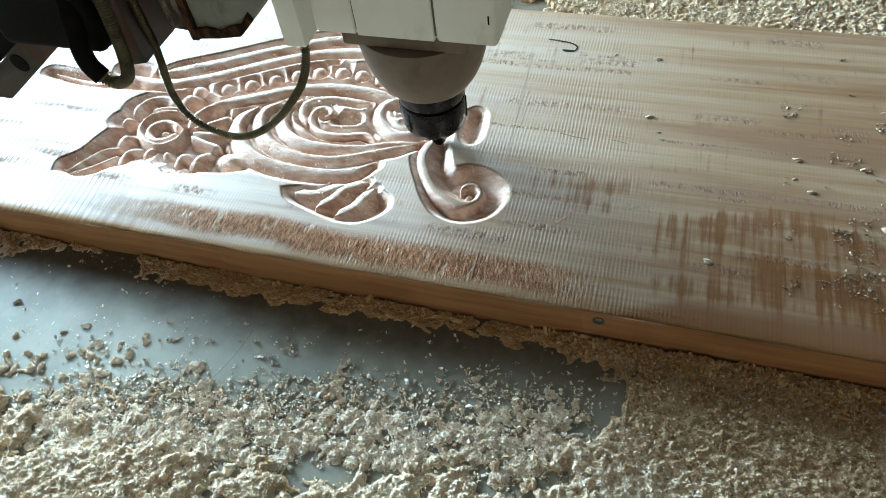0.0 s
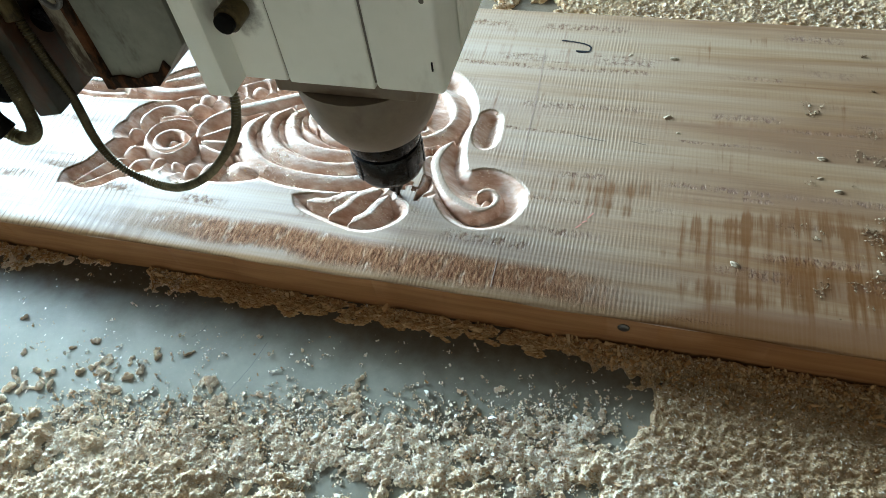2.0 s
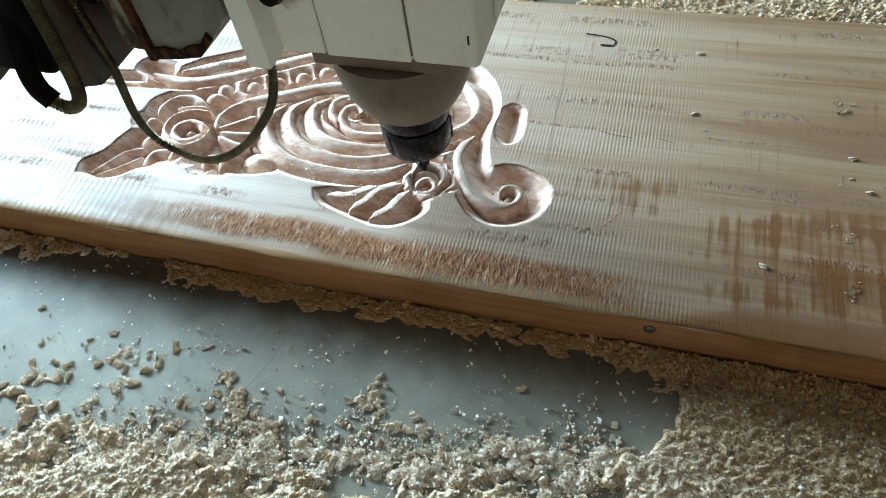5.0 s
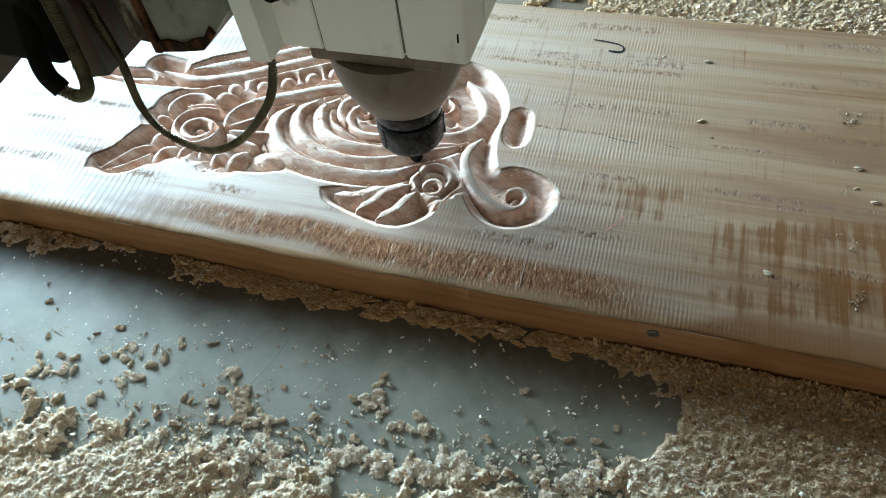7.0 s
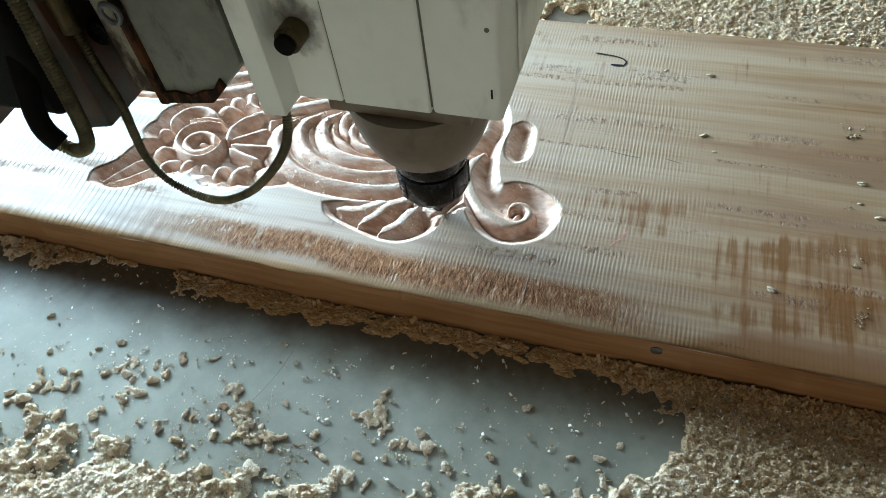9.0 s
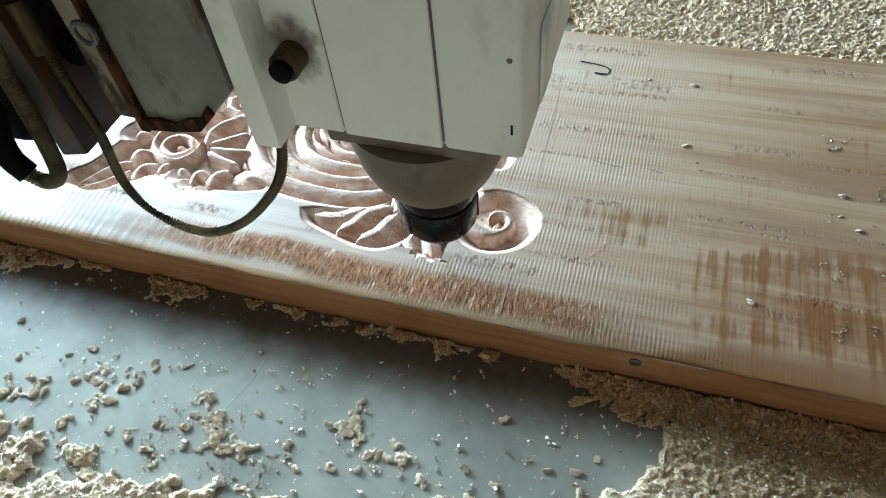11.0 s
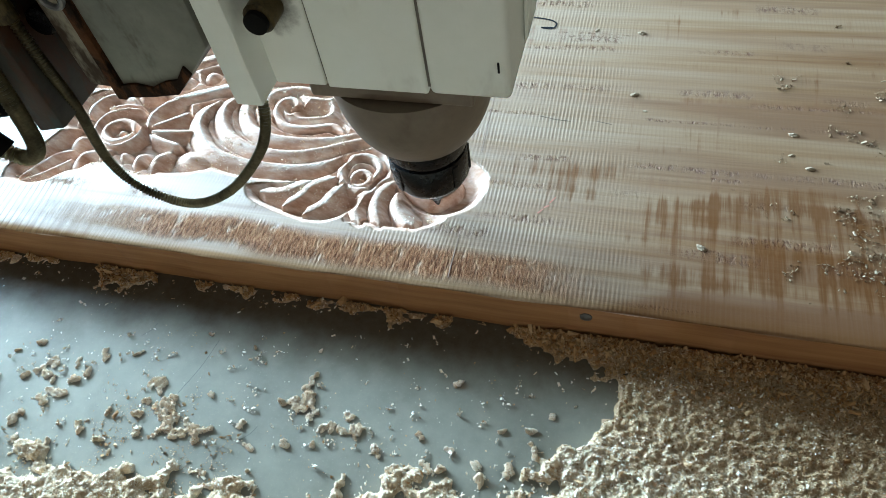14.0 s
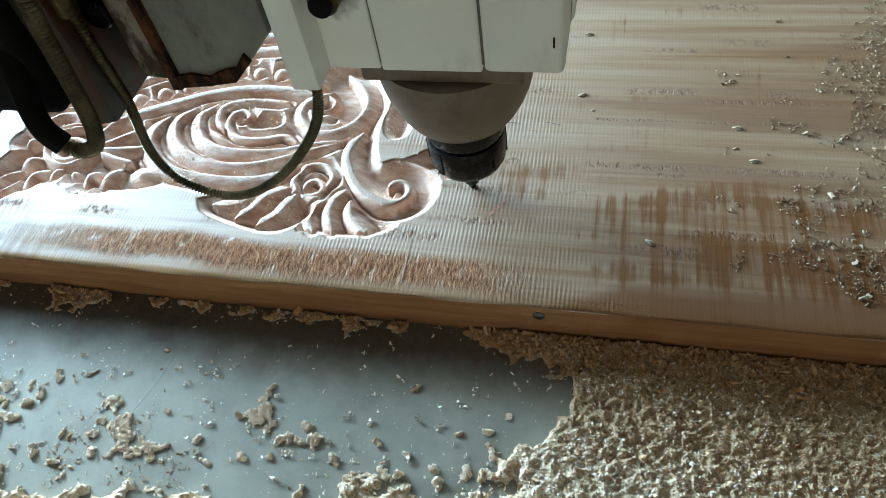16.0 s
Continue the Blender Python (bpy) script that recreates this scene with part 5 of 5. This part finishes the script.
# ---- build ----
build_room()
build_table()
PLANK = build_plank()
HEAD = build_head()
build_dust()
build_flakes()
build_clumps()
build_wood_chips()
build_uncut(PLANK)

TIP_PATH = [
    (0, -0.1336, 0.1266, 0.0186), (0.1, -0.1348, 0.1362, 0.0186), (0.2, -0.1360, 0.1537, 0.0187), (0.3, -0.1402, 0.1503, 0.0188), (0.4, -0.1374, 0.1379, 0.0189),
    (0.5, -0.1316, 0.1175, 0.0189), (0.6, -0.1218, 0.0945, 0.0207), (0.7, -0.1090, 0.0816, 0.0225), (0.8, -0.1081, 0.0756, 0.0243), (0.9, -0.1093, 0.0857, 0.0261),
    (1, -0.1075, 0.0868, 0.0279), (1.1, -0.1132, 0.0924, 0.0267), (1.2, -0.1299, 0.0941, 0.0255), (1.3, -0.1337, 0.0948, 0.0243), (1.4, -0.1394, 0.0935, 0.0231),
    (1.5, -0.1391, 0.0821, 0.0219), (1.6, -0.1426, 0.0804, 0.0232), (1.7, -0.1441, 0.0806, 0.0246), (1.8, -0.1416, 0.0808, 0.0259), (1.9, -0.1542, 0.0810, 0.0273),
    (2, -0.1577, 0.0722, 0.0286), (2.1, -0.1604, 0.0751, 0.0267), (2.2, -0.1611, 0.0749, 0.0248), (2.3, -0.1668, 0.0708, 0.0230), (2.4, -0.1705, 0.0816, 0.0211),
    (2.5, -0.1602, 0.0985, 0.0192), (2.6, -0.1621, 0.0964, 0.0196), (2.7, -0.1540, 0.0863, 0.0199), (2.8, -0.1559, 0.0791, 0.0202), (2.9, -0.1538, 0.0770, 0.0206),
    (3, -0.1487, 0.0839, 0.0209), (3.1, -0.1517, 0.0918, 0.0211), (3.2, -0.1556, 0.0906, 0.0213), (3.3, -0.1586, 0.0865, 0.0216), (3.4, -0.1606, 0.0723, 0.0218),
    (3.5, -0.1576, 0.0672, 0.0220), (3.6, -0.1555, 0.0730, 0.0222), (3.7, -0.1565, 0.0749, 0.0224), (3.95, -0.1600, 0.0880, 0.0240), (4.2, -0.1660, 0.0760, 0.0240),
    (4.45, -0.1580, 0.0680, 0.0240), (4.7, -0.1650, 0.0830, 0.0240), (4.95, -0.1600, 0.0950, 0.0240), (5.2, -0.1670, 0.0840, 0.0240), (5.4, -0.1640, 0.0740, 0.0240),
    (5.6, -0.1680, 0.0830, 0.0240), (5.8, -0.1689, 0.0927, 0.0271), (5.9, -0.1709, 0.0976, 0.0273), (6, -0.1759, 0.1054, 0.0276), (6.1, -0.1733, 0.1015, 0.0267),
    (6.2, -0.1697, 0.0946, 0.0259), (6.3, -0.1681, 0.0947, 0.0251), (6.4, -0.1716, 0.0857, 0.0243), (6.5, -0.1710, 0.0748, 0.0234), (6.6, -0.1583, 0.0705, 0.0224),
    (6.7, -0.1626, 0.0702, 0.0213), (6.8, -0.1739, 0.0779, 0.0202), (6.9, -0.1792, 0.0946, 0.0192), (7, -0.1754, 0.1043, 0.0181), (7.1, -0.1817, 0.1109, 0.0184),
    (7.2, -0.1800, 0.1124, 0.0187), (7.3, -0.1793, 0.1140, 0.0190), (7.4, -0.1806, 0.1085, 0.0193), (7.5, -0.1749, 0.1031, 0.0195), (7.6, -0.1691, 0.1067, 0.0215),
    (7.7, -0.1492, 0.1073, 0.0235), (7.8, -0.1413, 0.0949, 0.0254), (7.9, -0.1404, 0.0925, 0.0274), (8, -0.1435, 0.1001, 0.0294), (8.1, -0.1433, 0.0989, 0.0279),
    (8.2, -0.1421, 0.0947, 0.0264), (8.3, -0.1389, 0.0925, 0.0249), (8.4, -0.1397, 0.0873, 0.0234), (8.5, -0.1405, 0.0791, 0.0219), (8.6, -0.1433, 0.0778, 0.0224),
    (8.7, -0.1451, 0.0795, 0.0228), (8.95, -0.1500, 0.0750, 0.0240), (9.2, -0.1500, 0.0620, 0.0240), (9.45, -0.1440, 0.0680, 0.0240), (9.7, -0.1460, 0.0530, 0.0240),
    (9.95, -0.1400, 0.0600, 0.0240), (10.2, -0.1370, 0.0470, 0.0240), (10.4, -0.1380, 0.0550, 0.0240), (10.6, -0.1310, 0.0470, 0.0240), (10.8, -0.1275, 0.0405, 0.0325),
    (10.9, -0.1273, 0.0452, 0.0329), (11, -0.1241, 0.0459, 0.0334), (11.1, -0.1170, 0.0482, 0.0314), (11.2, -0.1189, 0.0374, 0.0293), (11.3, -0.1189, 0.0377, 0.0273),
    (11.4, -0.1258, 0.0349, 0.0252), (11.5, -0.1307, 0.0452, 0.0232), (11.6, -0.1455, 0.0539, 0.0235), (11.7, -0.1433, 0.0647, 0.0239), (11.8, -0.1451, 0.0675, 0.0243),
    (11.9, -0.1409, 0.0643, 0.0247), (12, -0.1346, 0.0481, 0.0251), (12.1, -0.1239, 0.0411, 0.0268), (12.2, -0.1161, 0.0442, 0.0286), (12.3, -0.1184, 0.0393, 0.0303),
    (12.4, -0.1206, 0.0463, 0.0320), (12.5, -0.1109, 0.0474, 0.0338), (12.6, -0.1013, 0.0589, 0.0314), (12.7, -0.0947, 0.0573, 0.0291), (12.8, -0.0941, 0.0578, 0.0267),
    (12.9, -0.0885, 0.0553, 0.0243), (13, -0.0999, 0.0497, 0.0220), (13.1, -0.1087, 0.0446, 0.0224), (13.2, -0.1194, 0.0606, 0.0228), (13.3, -0.1191, 0.0725, 0.0232),
    (13.4, -0.1229, 0.0644, 0.0236), (13.5, -0.1206, 0.0524, 0.0240), (13.6, -0.1075, 0.0511, 0.0257), (13.7, -0.0944, 0.0498, 0.0274), (13.8, -0.0922, 0.0505, 0.0291),
    (13.9, -0.0931, 0.0633, 0.0308), (14, -0.0970, 0.0590, 0.0325), (14.1, -0.0926, 0.0694, 0.0299), (14.2, -0.0902, 0.0958, 0.0273), (14.3, -0.0868, 0.1042, 0.0247),
    (14.4, -0.0914, 0.0986, 0.0221), (14.5, -0.0900, 0.0990, 0.0196), (14.6, -0.0883, 0.1027, 0.0193), (14.7, -0.0776, 0.1133, 0.0190), (14.8, -0.0760, 0.1159, 0.0188),
    (14.9, -0.0713, 0.1095, 0.0185), (15, -0.0676, 0.1011, 0.0182), (15.1, -0.0673, 0.1009, 0.0192), (15.2, -0.0749, 0.1166, 0.0202), (15.3, -0.0816, 0.1123, 0.0211),
    (15.4, -0.0843, 0.0971, 0.0221), (15.5, -0.0890, 0.0968, 0.0231), (15.6, -0.0921, 0.0976, 0.0240), (15.7, -0.0913, 0.0985, 0.0249), (15.8, -0.0814, 0.0933, 0.0258),
    (15.9, -0.0586, 0.0831, 0.0267), (16, -0.0497, 0.0849, 0.0276),
]


def cut_time(x, y, kind):
    """When the cutter first comes near a place of its zone."""
    first, last = {1: (1.55, 6.0), 2: (9.3, 13.6), 3: (14.9, 16.0)}[kind]
    for reach in (0.0035, 0.007, 0.011):
        for t, px, py, pz in TIP_PATH:
            if first <= t <= last and math.hypot(px - x, py - y) < reach:
                return t
    return last


def motions():
    walk(HEAD, [(t, pose(x, y, z)) for t, x, y, z in TIP_PATH])
    for ob, x, y, kind in BLOCKS:
        t = cut_time(x, y, kind)
        up, down = pose(x, y, TOP), pose(x, y, TOP - 0.0130)
        rows = [(0.0, up), (t, up)] if t > 0.05 else [(0.0, up)]
        rows += [(min(t + 0.1, 15.95), down), (16.0, down)] if t < 15.8 else [(16.0, up)]
        walk(ob, rows)
    for ob, x, y, y0, y1, luck in CLUMPS:
        turn = math.degrees(ob.rotation_euler.z)
        if y0 is None:
            t = 8.9 + 1.4 * np.clip((x + 0.26) / 0.2, 0, 1) + 0.4 * luck
            away = (x + 0.02 + 0.02 * luck, y - 0.012)
            rest = (0.05 + 0.06 * luck, -0.012 - 0.01 * luck)
        else:
            t = 1.2 + 9.6 * np.clip((y0 - y) / max(y0 - y1, 0.004), 0, 1) * (0.7 + 0.3 * luck)
            away = (x + 0.012, y - 0.02)
            rest = (x + 0.03 * luck, min(y1 - 0.022 - 0.03 * luck, y - 0.03))
        walk(ob, [(0.0, pose(x, y, 0.0003, 0, 0, turn)), (t, pose(x, y, 0.0003, 0, 0, turn)), (t + 0.35, pose(*away, 0.0020, 0, 0, turn + 40)), (t + 0.8, pose(*rest, 0.0010, 0, 0, turn + 70)), (16.0, pose(*rest, 0.0010, 0, 0, turn + 70))])


motions()
